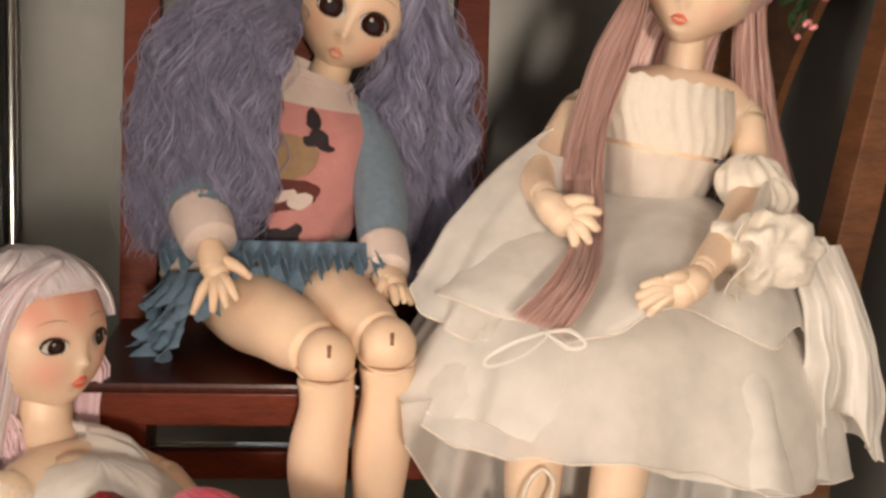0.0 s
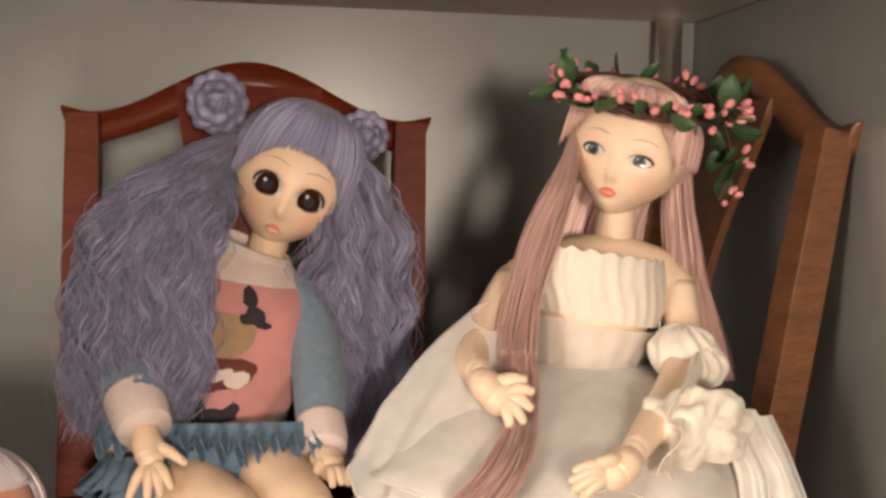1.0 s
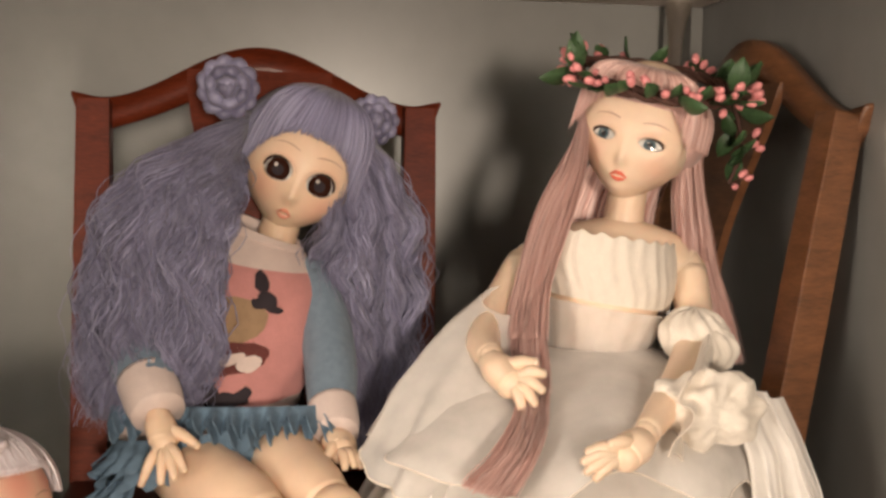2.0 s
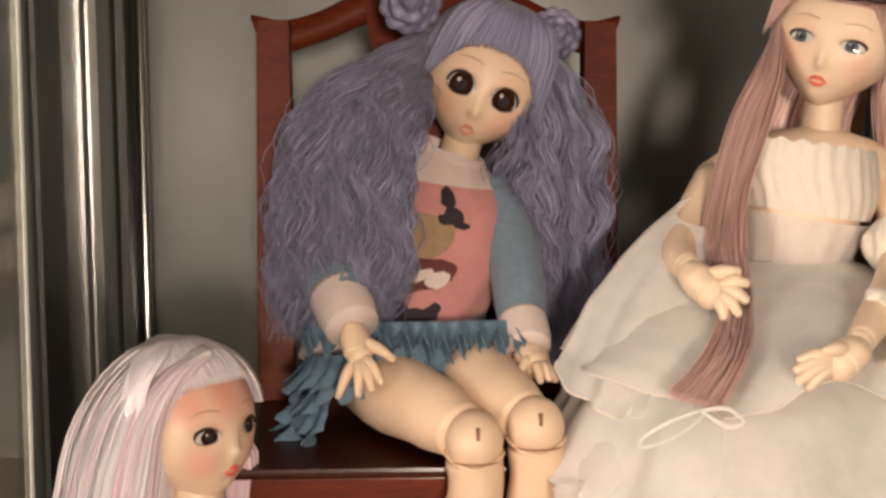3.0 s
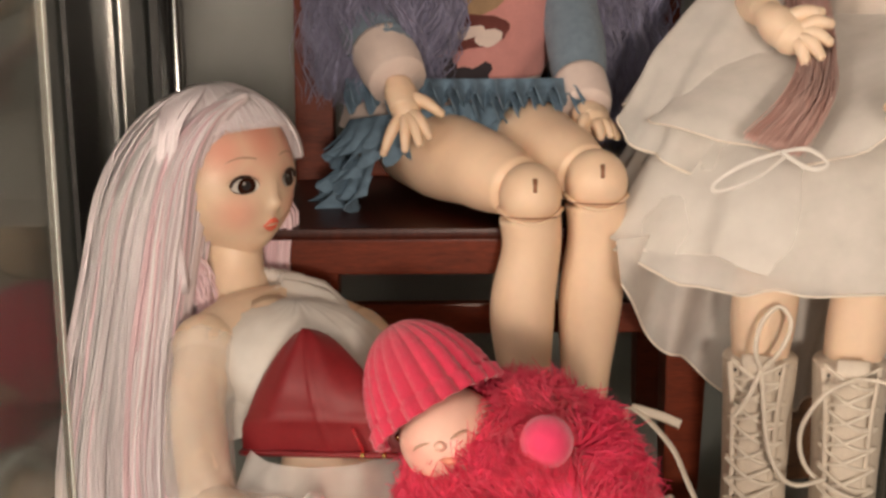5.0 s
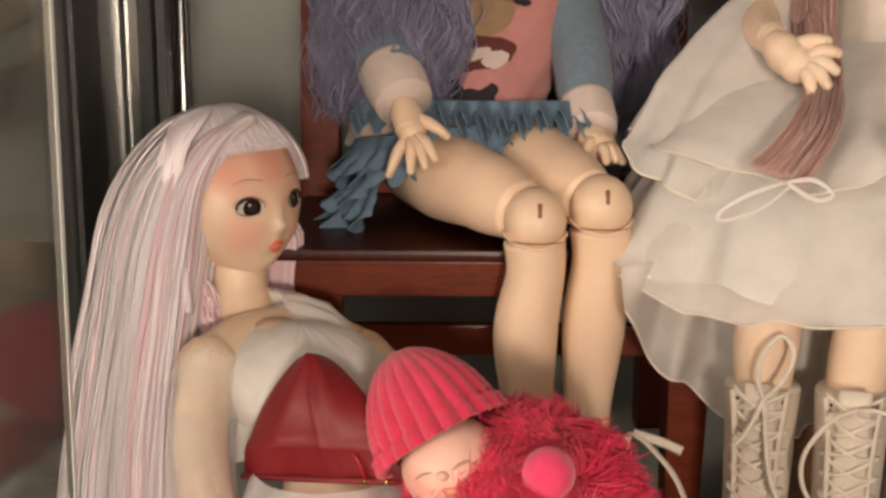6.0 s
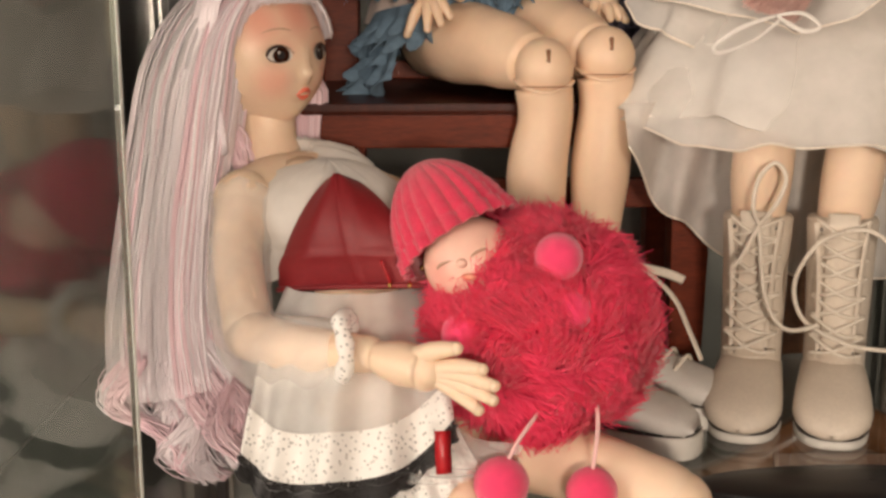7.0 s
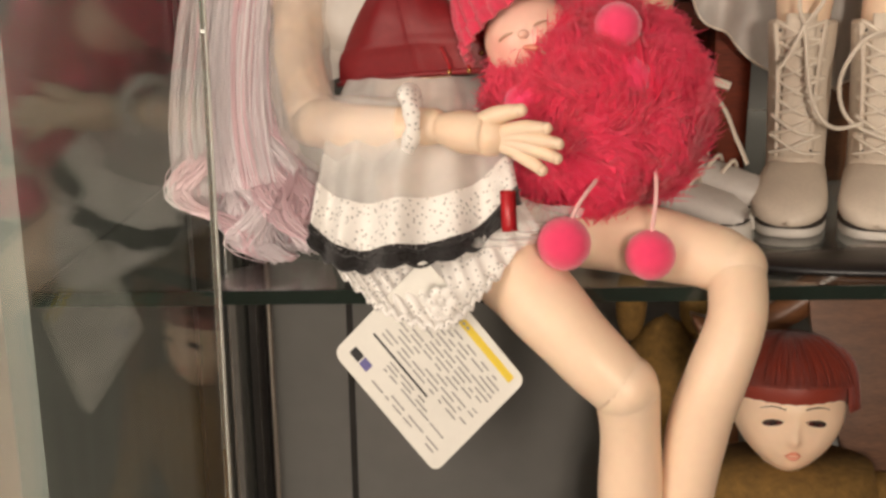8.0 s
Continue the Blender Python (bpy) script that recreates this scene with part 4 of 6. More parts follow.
for c, r in (((-0.1635, -0.020, 1.1120), 0.0180), ((-0.158, -0.028, 1.1085), 0.0250), ((-0.152, -0.034, 1.1030), 0.0310), ((-0.145, -0.044, 1.0940), 0.0350), ((-0.138, -0.056, 1.0840), 0.0340)):
    rows.append([Vector(c) + Vector((r * math.cos(a), r * math.sin(a) * 0.9, r * math.sin(a + 0.7) * 0.55)) * (1 + 0.03 * math.sin(13 * a) + 0.02 * math.sin(23 * a + 80 * r)) for a in [2 * math.pi * j / 72 for j in range(72)]])
b.sheet(rows, 16, 0.0005, closed=True)
for p in rows[0]:
    for _ in range(4):
        d = Vector((rng.gauss(0, 0.5), rng.gauss(-0.2, 0.5), rng.gauss(0.8, 0.4))).normalized()
        b.tube([p, p + d * rng.uniform(0.001, 0.0035)], [0.0002, 0.0001], LW, seg=3, steps=1)
# the full white front of the blouse round the bodice
b.ball((-0.1345, -0.046, 1.0885), (0.0410, 0.0345, 0.0285), 16, u=64, v=30, shape=lambda p: p * (1 + 0.03 * noise.noise(p * 5) + 0.015 * math.sin(40 * math.atan2(p.y, p.x))))
b.ball((-0.1345, -0.046, 1.0880), (0.0400, 0.0335, 0.0275), 16, u=48, v=24)
ARM = [(-0.1740, -0.056, 1.0990), (-0.1735, -0.082, 1.0780), (-0.1630, -0.118, 1.0500), (-0.138, -0.140, 1.0500), (-0.108, -0.155, 1.0530)]
b.limb(ARM[:3], [0.0135, 0.0115, 0.0112], SK)
b.limb(ARM[2:], [0.0112, 0.0105, 0.0078], SK)
b.ball(ARM[0], 0.0150, SK, u=20, v=14)
rows = []
line, rad = spline([Vector(p) for p in ARM], [0.0156, 0.0142, 0.0142, 0.0150, 0.0105], 7)
for i, p in enumerate(line[:-3]):
    d = (line[i + 1] - p).normalized()
    s1 = d.cross(Vector((0, 0, 1))).normalized()
    s2 = d.cross(s1)
    drop = 0.006 * max(0.0, math.sin(math.pi * (i / len(line)) ** 1.6))
    rows.append([p + Vector((0, 0, -drop * (0.5 - 0.5 * math.sin(a)))) + (s1 * math.cos(a) - s2 * math.sin(a)) * rad[i] * (1 + 0.05 * math.sin(5 * a + 0.7 * i) + 0.04 * math.sin(9 * a - 0.5 * i)) for a in [2 * math.pi * j / 36 for j in range(36)]])
b.sheet(rows, TU, 0.0004, closed=True)
cuff = Vector((-0.1175, -0.153, 1.0545))
b.tube([cuff + Vector((0.0015 * math.sin(k), 0.0110 * math.cos(2 * math.pi * k / 16), 0.0135 * math.sin(2 * math.pi * k / 16))) for k in range(17)], [0.0036 + 0.0006 * math.sin(3.0 * k) for k in range(17)], LW, seg=8, steps=2)
b.limb([(-0.112, -0.155, 1.0535), (-0.104, -0.157, 1.0525)], [0.0066, 0.0064], SK)
fingers(b, (-0.1035, -0.158, 1.0525), (-0.0845, -0.169, 1.0510), [(-0.0620, -0.184, 1.0560), (-0.0575, -0.186, 1.0500), (-0.0580, -0.185, 1.0440), (-0.0635, -0.181, 1.0385)], SK, 0.0040, (-0.0720, -0.178, 1.0625), sag=0.0012)
b.limb([(-0.109, -0.014, 1.092), (-0.083, -0.040, 1.074), (-0.066, -0.062, 1.058)], [0.013, 0.011, 0.0085], SK)

# skirt: waist to a lace hem, over a lace petticoat
WAIST = [(-0.1500, -0.094, 1.0660), (-0.1385, -0.116, 1.0690), (-0.1200, -0.124, 1.0700), (-0.1010, -0.118, 1.0695), (-0.0870, -0.100, 1.0690)]
HEM = [(-0.1590, -0.154, 1.0080), (-0.1460, -0.168, 1.0020), (-0.1220, -0.174, 1.0035), (-0.0940, -0.172, 1.0090), (-0.0735, -0.162, 1.0260)]


def arc(pts, t):
    line, _r = spline([Vector(p) for p in pts], [1.0] * len(pts), 12)
    return along(line, t)


def skirt(u, t, lift=0.0):
    """t 0 at the waist, 1 at the hem, beyond 1 below it."""
    p = arc(WAIST, u).lerp(arc(HEM, u), t)
    bulge = 0.012 * math.sin(math.pi * min(t, 1.0)) + lift
    fold = (0.0010 + 0.0030 * t) * math.sin(u * 27 + 1.5 * t) + 0.0030 * t * math.sin(u * 13 + 1)
    return p + Vector((0.25 * (u - 0.5), -1.0, 0.45)).normalized() * (bulge + fold)


N = 110
b.sheet([[skirt(j / N, i / 12) for j in range(N + 1)] for i in range(13)], 17, 0.0004)
b.sheet([[skirt(j / N, 0.74 + 0.27 * i / 5, 0.0012 + 0.0045 * i / 5) for j in range(N + 1)] for i in range(6)], LW, 0.0005)
scal = lambda u: 0.5 + 0.5 * abs(math.sin(u * math.pi * 9.5))
b.sheet([[skirt(j / N, 0.985 + 0.11 * (i / 4) * (0.45 + 0.45 * scal(j / N)), 0.0060) + Vector((0, 0, -0.0004 * i)) for j in range(N + 1)] for i in range(5)], LB, 0.0006)
b.tube([skirt(j / N, 0.985 + 0.11 * (0.45 + 0.45 * scal(j / N)), 0.0066) + Vector((0, 0, -0.0018)) for j in range(N + 1)], 0.0007, LB, seg=5, steps=1)
b.tube([skirt(j / N, 0.985 + 0.04 * scal(j / N), 0.0070) for j in range(N + 1)], 0.0007, LB, seg=5, steps=1)
PET = [(-0.1480, -0.174, 0.9940), (-0.1290, -0.190, 0.9830), (-0.1040, -0.196, 0.9770), (-0.0860, -0.190, 0.9920), (-0.0640, -0.172, 1.0120)]
b.sheet([[arc(HEM, j / N).lerp(arc(PET, j / N), (-0.2 + 1.2 * i / 6)) + Vector((0, 0.003 + 0.0012 * math.sin(j * 0.9), 0.0012 * math.sin(j * 0.8) * i / 6)) for j in range(N + 1)] for i in range(7)], LW, 0.0005)
b.tube([arc(PET, j / N) + Vector((0, 0.0028, 0.0018 * math.sin(j * 1.2))) for j in range(20, N - 18)], 0.0012, LW, seg=6, steps=1)
for k in range(6):
    a = k * math.pi / 3
    b.ball(Vector((-0.1045, -0.1950, 0.9880)) + Vector((0.0042 * math.cos(a), -0.0008, 0.0042 * math.sin(a))), (0.0027, 0.0008, 0.0027), LW, u=10, v=6)
b.sheet([[arc(HEM, 0.62 + 0.36 * j / 40).lerp(Vector((-0.045 - 0.015 * (1 - j / 40), -0.178, 1.008 + 0.012 * j / 40)), i / 6) + Vector((0, 0.004 - 0.006 * math.sin(math.pi * i / 6), 0.0012 * math.sin(j * 0.7 + i))) for j in range(41)] for i in range(7)], TU, 0.0004)
b.tube([(-0.0775, -0.184, 1.0310), (-0.0772, -0.187, 1.0240), (-0.0768, -0.188, 1.0150)], 0.0032, RI, seg=4, steps=3, flat=0.25, side=(1, 0.2, 0))

# legs over the shelf's edge
b.tube([(-0.108, -0.104, 1.010), (-0.090, -0.140, 1.003), (-0.066, -0.172, 0.984), (-0.046, -0.187, 0.9645), (-0.031, -0.1928, 0.9505)], [0.0250, 0.0215, 0.0172, 0.0150, 0.0138], SK, seg=26, steps=7)
b.ball((-0.0300, -0.1930, 0.9500), 0.0141, SK, u=24, v=16)
b.tube([(-0.0290, -0.1925, 0.9490), (-0.0265, -0.189, 0.9280), (-0.0255, -0.186, 0.9000), (-0.0250, -0.184, 0.8560), (-0.0250, -0.186, 0.800)], [0.0136, 0.0126, 0.0138, 0.0115, 0.0085], SK, seg=26, steps=6)
b.tube([(-0.095, -0.096, 1.012), (-0.060, -0.124, 1.006), (-0.020, -0.148, 1.0015), (0.008, -0.1625, 0.9975), (0.0180, -0.1675, 0.9940)], [0.0235, 0.0192, 0.0162, 0.0142, 0.0132], SK, seg=26, steps=7)
b.ball((0.0185, -0.1680, 0.9935), 0.0135, SK, u=24, v=16)
b.tube([(0.0190, -0.1690, 0.9925), (0.0170, -0.1830, 0.9760), (0.0085, -0.188, 0.9520), (0.0025, -0.186, 0.9300), (-0.002, -0.184, 0.8900), (-0.006, -0.186, 0.830)], [0.0124, 0.0122, 0.0130, 0.0132, 0.0118, 0.009], SK, seg=26, steps=6)
b.tube([(0.0110 + 0.0110 * math.cos(a) * 0.35, -0.1640 - 0.0128 * math.cos(a) * 0.5, 0.9960 + 0.0130 * math.sin(a)) for a in [2 * math.pi * k / 20 for k in range(21)]], 0.0004, SE, seg=5, steps=1)

# wig
b.ball(HM @ Vector((0.02, 0.05, 0.075)), (0.0345, 0.0375, 0.0350), HA, rot=HM.to_3x3().normalized(), u=32, v=20,
       shape=lambda p: p if p.y > -0.5 or p.z > 0.3 else Vector((p.x, -0.5, p.z)))


def k_crown(u, w):
    a = math.radians(-40 + 160 * u)
    return [HM @ Vector(((0.49 + 0.02 * w) * math.sin(th) * math.cos(a), 0.06 + 0.54 * math.sin(th) * math.sin(a), 0.055 + 0.465 * math.cos(th))) for th in (0.1, 0.5, 0.95, 1.35, 1.65)]


locks(b, HA, 900, k_crown, rng, 0.0010, spread=0.0004, seg=4, flat=0.4)


def k_fringe(u, w):
    """Bangs that lie on the forehead, longer towards the temples."""
    a = math.radians(-186 + 176 * u)
    end = math.acos(max(-0.9, (0.205 - 0.30 * max(0.0, (abs(math.cos(a)) - 0.70) / 0.30) ** 1.5 + 0.03 * (w - 0.5)) / 0.52))
    return [HM @ Vector((0.450 * math.sin(th) * math.cos(a), 0.01 + (0.470 + 0.015 * w) * math.sin(th) * math.sin(a), 0.525 * math.cos(th))) for th in (0.06, 0.35 * end, 0.7 * end, end)]


locks(b, HA, 1200, k_fringe, rng, 0.0008, spread=0.0004, seg=4, flat=0.4, taper=0.2)


locks(b, HA, 320, lambda u, w: [HM @ Vector((-0.04 - 0.04 * w, -0.10 + 0.26 * u, 0.515)), HM @ Vector((-0.27 - 0.02 * w, -0.25 + 0.30 * u, 0.42)), HM @ Vector((-0.43, -0.215 + 0.15 * u, 0.27)), HM @ Vector((-0.470, -0.150 + 0.15 * u, 0.05)),
                                HM @ Vector((-0.475, -0.085 + 0.14 * u, -0.25)), HM @ Vector((-0.47, -0.03 + 0.14 * u, -0.60))], rng, 0.0009, spread=0.0006, seg=3, steps=4, flat=0.4)


def k_long(u, w):
    """The long sleek fall of hair beside the face and over the shoulder, down to the glass."""
    line = between([(-0.168, 0.004, 1.2060), (-0.198, 0.020, 1.2040), (-0.222, 0.022, 1.1860), (-0.238, 0.012, 1.1560), (-0.2440, 0.000, 1.1200), (-0.2470, -0.024, 1.0800), (-0.2460, -0.058, 1.0400), (-0.236, -0.092, 1.0120)],
                   [(-0.158, -0.014, 1.2060), (-0.170, -0.032, 1.1980), (-0.1810, -0.042, 1.1780), (-0.1880, -0.041, 1.1460), (-0.1925, -0.042, 1.1180), (-0.1955, -0.052, 1.0850), (-0.1930, -0.078, 1.0500), (-0.184, -0.104, 1.0200)], u)
    bow = math.sin(math.pi * u)
    return [p + Vector((0.010 * w, 0.026 * w - 0.012 * bow, 0)) * min(1.0, k / 2) for k, p in enumerate(line)]


for share, mi, count, lo, hi in ((0, HA, 2300, 0.0, 0.86), (1, HP, 70, 0.88, 1.0), (2, HA, 320, 0.86, 1.0)):
    locks(b, mi, count, lambda u, w: k_long(lo + (hi - lo) * u, w), rng, 0.0008, wave=0.0005, length=0.11, spread=0.0010, seg=3, steps=3, flat=0.5)
locks(b, HP, 130, lambda u, w: k_long(0.10 + 0.86 * u, w * 0.4), rng, 0.0010, wave=0.0005, length=0.11, spread=0.0007, seg=3, steps=4, flat=0.35, clumps=7, tight=0.012)
locks(b, HA, 110, lambda u, w: k_long(u, 0.6), rng, 0.0032, wave=0.0004, length=0.11, spread=0.0008, steps=4)




def k_curl(u, w):
    """Loose curls at the ends, pooling on the glass."""
    f = Vector((0.010 * w, 0.026 * w, 0))
    s = math.sin(u * 9 + 3 * w)
    return [Vector((-0.246 + 0.054 * u, -0.058, 1.052)) + f, Vector((-0.240 + 0.058 * u + 0.004 * s, -0.086 - 0.010 * u, 1.030)) + f,
            Vector((-0.228 + 0.058 * u - 0.006 * s, -0.108 - 0.012 * u, 1.010)) + f, Vector((-0.212 + 0.044 * u + 0.008 * s, -0.126 - 0.008 * u, 0.997)) + f,
            Vector((-0.196 + 0.026 * u, -0.128 + 0.012 * s, 0.9905)) + f]


for mi, count, seed in ((HA, 1300, 1), (HP, 1000, 2)):
    locks(b, mi, count, k_curl, rng, 0.0008, wave=0.0065, length=0.066, spread=0.0010, seg=3, steps=5, flat=0.4, clumps=15, tight=0.024)
# strands that fall behind the neck
locks(b, HP, 150, lambda u, w: [HM @ Vector((0.34 * u + 0.12, 0.26 + 0.1 * w, 0.0)), Vector((-0.147 - 0.010 * u, 0.016 + 0.01 * w, 1.150)), Vector((-0.146 - 0.012 * u, 0.014 + 0.01 * w, 1.122)), Vector((-0.144 - 0.014 * u, 0.010 + 0.01 * w, 1.092))], rng, 0.0012, spread=0.0012)
locks(b, HP, 60, lambda u, w: [HM @ Vector((-0.40, 0.02 + 0.1 * u, -0.10)), Vector((-0.186 + 0.004 * u, -0.020, 1.126)), Vector((-0.182 + 0.006 * u, -0.026, 1.108)), Vector((-0.184 + 0.01 * u, -0.030, 1.098))], rng, 0.0005, wave=0.0012, length=0.02, spread=0.0016)
doll_k = tagged(b.object("doll", MATS_K), "doll with long pale pink wig, wine-red bodice and lace-trimmed tulle skirt", "doll")

# -- flower-crowned doll in ivory chiffon on the walnut chair --
rng = random.Random(23)
b = Build()
SK, CT, CH, CN, HA, IR, WH, LA, BW, LP, BK, SE, LW = range(13)
MATS_W = [M_SKIN, M_CREAM, M_CHIFFON, M_CHIFFON_T, M_HAIR_W, M_IRIS_B, M_WHITE, M_LASH, M_BROW, M_LIP, M_BLACK, M_SEAM, M_LACE]
HM = pose(0.1925, 0.108, 1.3690, -6, 14, -28) @ Matrix.Scale(0.0880, 4)
MATS_W[0] = blushed("cream_painted_resin", (0.85, 0.64, 0.47), (0.82, 0.34, 0.24), HM, gap=0.165, cheek=0.35, lids=0.15)
head(b, HM, SK, IR, LP, WH, LA, BW, BK, eye=(0.078, 0.039), iris_r=1.05, gap=0.165, lip_z=-0.340, low=0.96, jaw=0.42, look_x=-0.008, lip_w=0.062, slant=0.05, lash_w=0.010)
b.tube([(0.182, 0.112, 1.282), (0.184, 0.112, 1.306), (0.188, 0.114, 1.338)], [0.0180, 0.0128, 0.0122], SK, seg=20)
b.tube([(0.124, 0.110, 1.284), (0.146, 0.108, 1.2925), (0.180, 0.110, 1.2975), (0.208, 0.104, 1.293), (0.221, 0.096, 1.284)], [0.014, 0.0175, 0.0190, 0.0160, 0.0130], SK, seg=20)
b.tube([(0.172, 0.104, 1.290), (0.167, 0.094, 1.262), (0.162, 0.092, 1.236), (0.160, 0.096, 1.200), (0.160, 0.105, 1.168)], [0.036, 0.035, 0.026, 0.034, 0.042], SK, seg=24)
# gathered bodice
rows = []
for i in range(15):
    t = i / 14
    rows.append([Vector((0.1690 + 0.0425 * k * math.cos(a), 0.098 + 0.041 * k * math.sin(a), 1.3065 - 0.040 * t - 0.006 * math.cos(a) + 0.0012 * math.sin(23 * a) * (1 - t)))
                 for a in [2 * math.pi * j / 150 for j in range(150)] for k in [1.0 + 0.07 * math.sin(math.pi * t) - 0.05 * t + 0.011 * math.sin(29 * a + 2.0 * math.sin(5 * t)) + 0.016 * noise.noise(Vector((9 * math.cos(a), 9 * math.sin(a), 2.5 * t)))]])
b.sheet(rows, CT, 0.001, closed=True)
b.sheet([[Vector((0.1680 - 0.007 * t + (0.0405 - 0.010 * t) * k * math.cos(a), 0.094 + (0.039 - 0.005 * t) * k * math.sin(a), 1.264 - 0.030 * t - 0.006 * math.cos(a))) for a in [2 * math.pi * j / 72 for j in range(72)] for k in [1 + 0.018 * math.sin(17 * a)]] for t in [i / 6 for i in range(7)]], CN, 0.0004, closed=True)
# arms
b.limb([(0.221, 0.096, 1.284), (0.221, 0.078, 1.258), (0.206, 0.040, 1.240), (0.180, -0.002, 1.224), (0.158, -0.034, 1.2130)], [0.0125, 0.0112, 0.0108, 0.0095, 0.0072], SK)
fingers(b, (0.156, -0.037, 1.2115), (0.145, -0.044, 1.2045), [(0.125, -0.049, 1.2080), (0.1225, -0.051, 1.2035), (0.124, -0.051, 1.1985), (0.129, -0.050, 1.1950)], SK, 0.0040, (0.136, -0.051, 1.2120))
b.limb([(0.122, 0.108, 1.284), (0.102, 0.084, 1.262), (0.088, 0.052, 1.247), (0.088, 0.026, 1.242)], [0.0130, 0.0108, 0.0100, 0.0075], SK)
fingers(b, (0.0870, 0.024, 1.2410), (0.0965, 0.012, 1.2310), [(0.1120, 0.003, 1.2370), (0.1110, 0.000, 1.2290), (0.1070, -0.002, 1.2225), (0.1010, 0.000, 1.2185)], SK, 0.0042, (0.1085, 0.008, 1.2420))


def cloth_cone(c0, r0, c1, r1, folds, deep, n=13, m=150, mi=CH, phase=0.0, belly=0.0, a0=0.0, a1=2 * math.pi, hem=None, seed=0):
    rows = []
    for i in range(n):
        t = i / (n - 1)
        c = Vector(c0).lerp(Vector(c1), t)
        e = t ** 0.8
        rx, ry = r0[0] + (r1[0] - r0[0]) * e + belly * math.sin(math.pi * t), r0[1] + (r1[1] - r0[1]) * e + belly * math.sin(math.pi * t)
        row = []
        for j in range(m + (0 if a1 - a0 > 6.28 else 1)):
            a = a0 + (a1 - a0) * j / m
            k = 1 + deep * t * (math.sin(folds * a + phase + 0.8 * t) + 0.6 * math.sin(folds * 0.53 * a + 2.1 + seed) + 0.3 * math.sin(folds * 1.9 * a + seed))
            p = Vector((c.x + rx * k * math.cos(a), c.y + ry * k * math.sin(a), c.z + (hem(a, t) if hem else 0) + 0.004 * t * deep * 8 * math.sin(folds * a + 1)))
            row.append(p + noise.noise_vector(p * 28 + Vector((seed, 0, 0))) * 0.0050 * t + noise.noise_vector(p * 75) * 0.0018 * t)
        rows.append(row)
    b.sheet(rows, mi, 0.0005, closed=a1 - a0 > 6.28)
    return rows


# skirt: the gathered knee-length layer, a thin layer over it, and the short overskirt
cloth_cone((0.160, 0.088, 1.240), (0.030, 0.028), (0.130, 0.014, 1.120), (0.121, 0.086), 11, 0.040, hem=lambda a, t: t * (-0.017 * math.cos(a) + 0.004 * math.sin(2 * a)), belly=0.014, mi=CH)
low_rows = cloth_cone((0.160, 0.088, 1.236), (0.031, 0.029), (0.131, 0.014, 1.117), (0.123, 0.088), 7, 0.050, phase=1.0, hem=lambda a, t: t * (-0.017 * math.cos(a) + 0.004 * math.sin(3 * a)), belly=0.018, mi=CN, seed=2)
b.tube(low_rows[-1] + [low_rows[-1][0]], 0.0006, CT, seg=5, steps=1)
top_rows = cloth_cone((0.160, 0.086, 1.240), (0.032, 0.030), (0.138, 0.036, 1.184), (0.112, 0.080), 8, 0.070, phase=2.2, hem=lambda a, t: t * (-0.006 * math.cos(a) + 0.007 * math.sin(4 * a + 1) + 0.004 * math.sin(7 * a)), belly=0.016, mi=CN, seed=4)
b.tube(top_rows[-1] + [top_rows[-1][0]], 0.0005, CT, seg=5, steps=1)
# the long thin back of the dress, hanging behind the legs
tail = []
for i in range(14):
    t = i / 13
    row = []
    for j in range(101):
        x = 0.010 + 0.230 * j / 100
        foot = 1.118 - 0.075 * (1 - math.exp(-(x - 0.010) / 0.045)) + 0.004 * math.sin(x * 160)
        y = -0.036 + 0.036 * (1 - math.exp(-(x - 0.010) / 0.030)) + (0.003 + 0.005 * t) * math.sin(x * 210 + 2 * t)
        row.append(Vector((x + 0.003 * t * math.sin(x * 90), y + 0.006 * t, 1.142 + (foot - 1.142) * t)))
    tail.append(row)
b.sheet(tail, CN, 0.0004)
b.tube(tail[-1], 0.0006, CT, seg=5, steps=1)
# loose bow
for pts, r in (([(0.076, -0.055, 1.185), (0.060, -0.058, 1.180), (0.048, -0.057, 1.172), (0.050, -0.057, 1.168), (0.066, -0.057, 1.174), (0.078, -0.055, 1.183)], 0.0010),
               ([(0.076, -0.055, 1.185), (0.088, -0.058, 1.178), (0.096, -0.057, 1.180), (0.088, -0.055, 1.186), (0.076, -0.055, 1.185)], 0.0010)):
    b.tube(pts, [r * (0.8 + 0.4 * (k % 2)) for k in range(len(pts))], CH, seg=8, steps=6, flat=0.35)
# sheer bell sleeve that spreads over the lap, and the white gathered one
sleeve = []
for i in range(16):
    t = i / 15
    c = Vector((0.106, 0.072, 1.268)).lerp(Vector((0.056, 0.022, 1.184)), t) + Vector((-0.004, 0, 0.006)) * math.sin(math.pi * t)
    rx, ry = 0.016 + 0.021 * t, 0.016 + 0.022 * t
    row = []
    for a in [2 * math.pi * j / 90 for j in range(90)]:
        k = 1 + 0.08 * t * math.sin(6 * a + 1) + 0.05 * t * math.sin(11 * a)
        p = c + Vector((rx * k * math.cos(a), ry * k * math.sin(a) * 0.8, -0.004 * t * math.cos(a) + ry * 0.45 * math.sin(a) + 0.003 * t * math.sin(5 * a)))
        row.append(p + noise.noise_vector(p * 40) * 0.003 * t)
    sleeve.append(row)
b.sheet(sleeve, CN, 0.0004, closed=True)
b.tube(sleeve[-1] + [sleeve[-1][0]], 0.0007, CT, seg=5, steps=1)
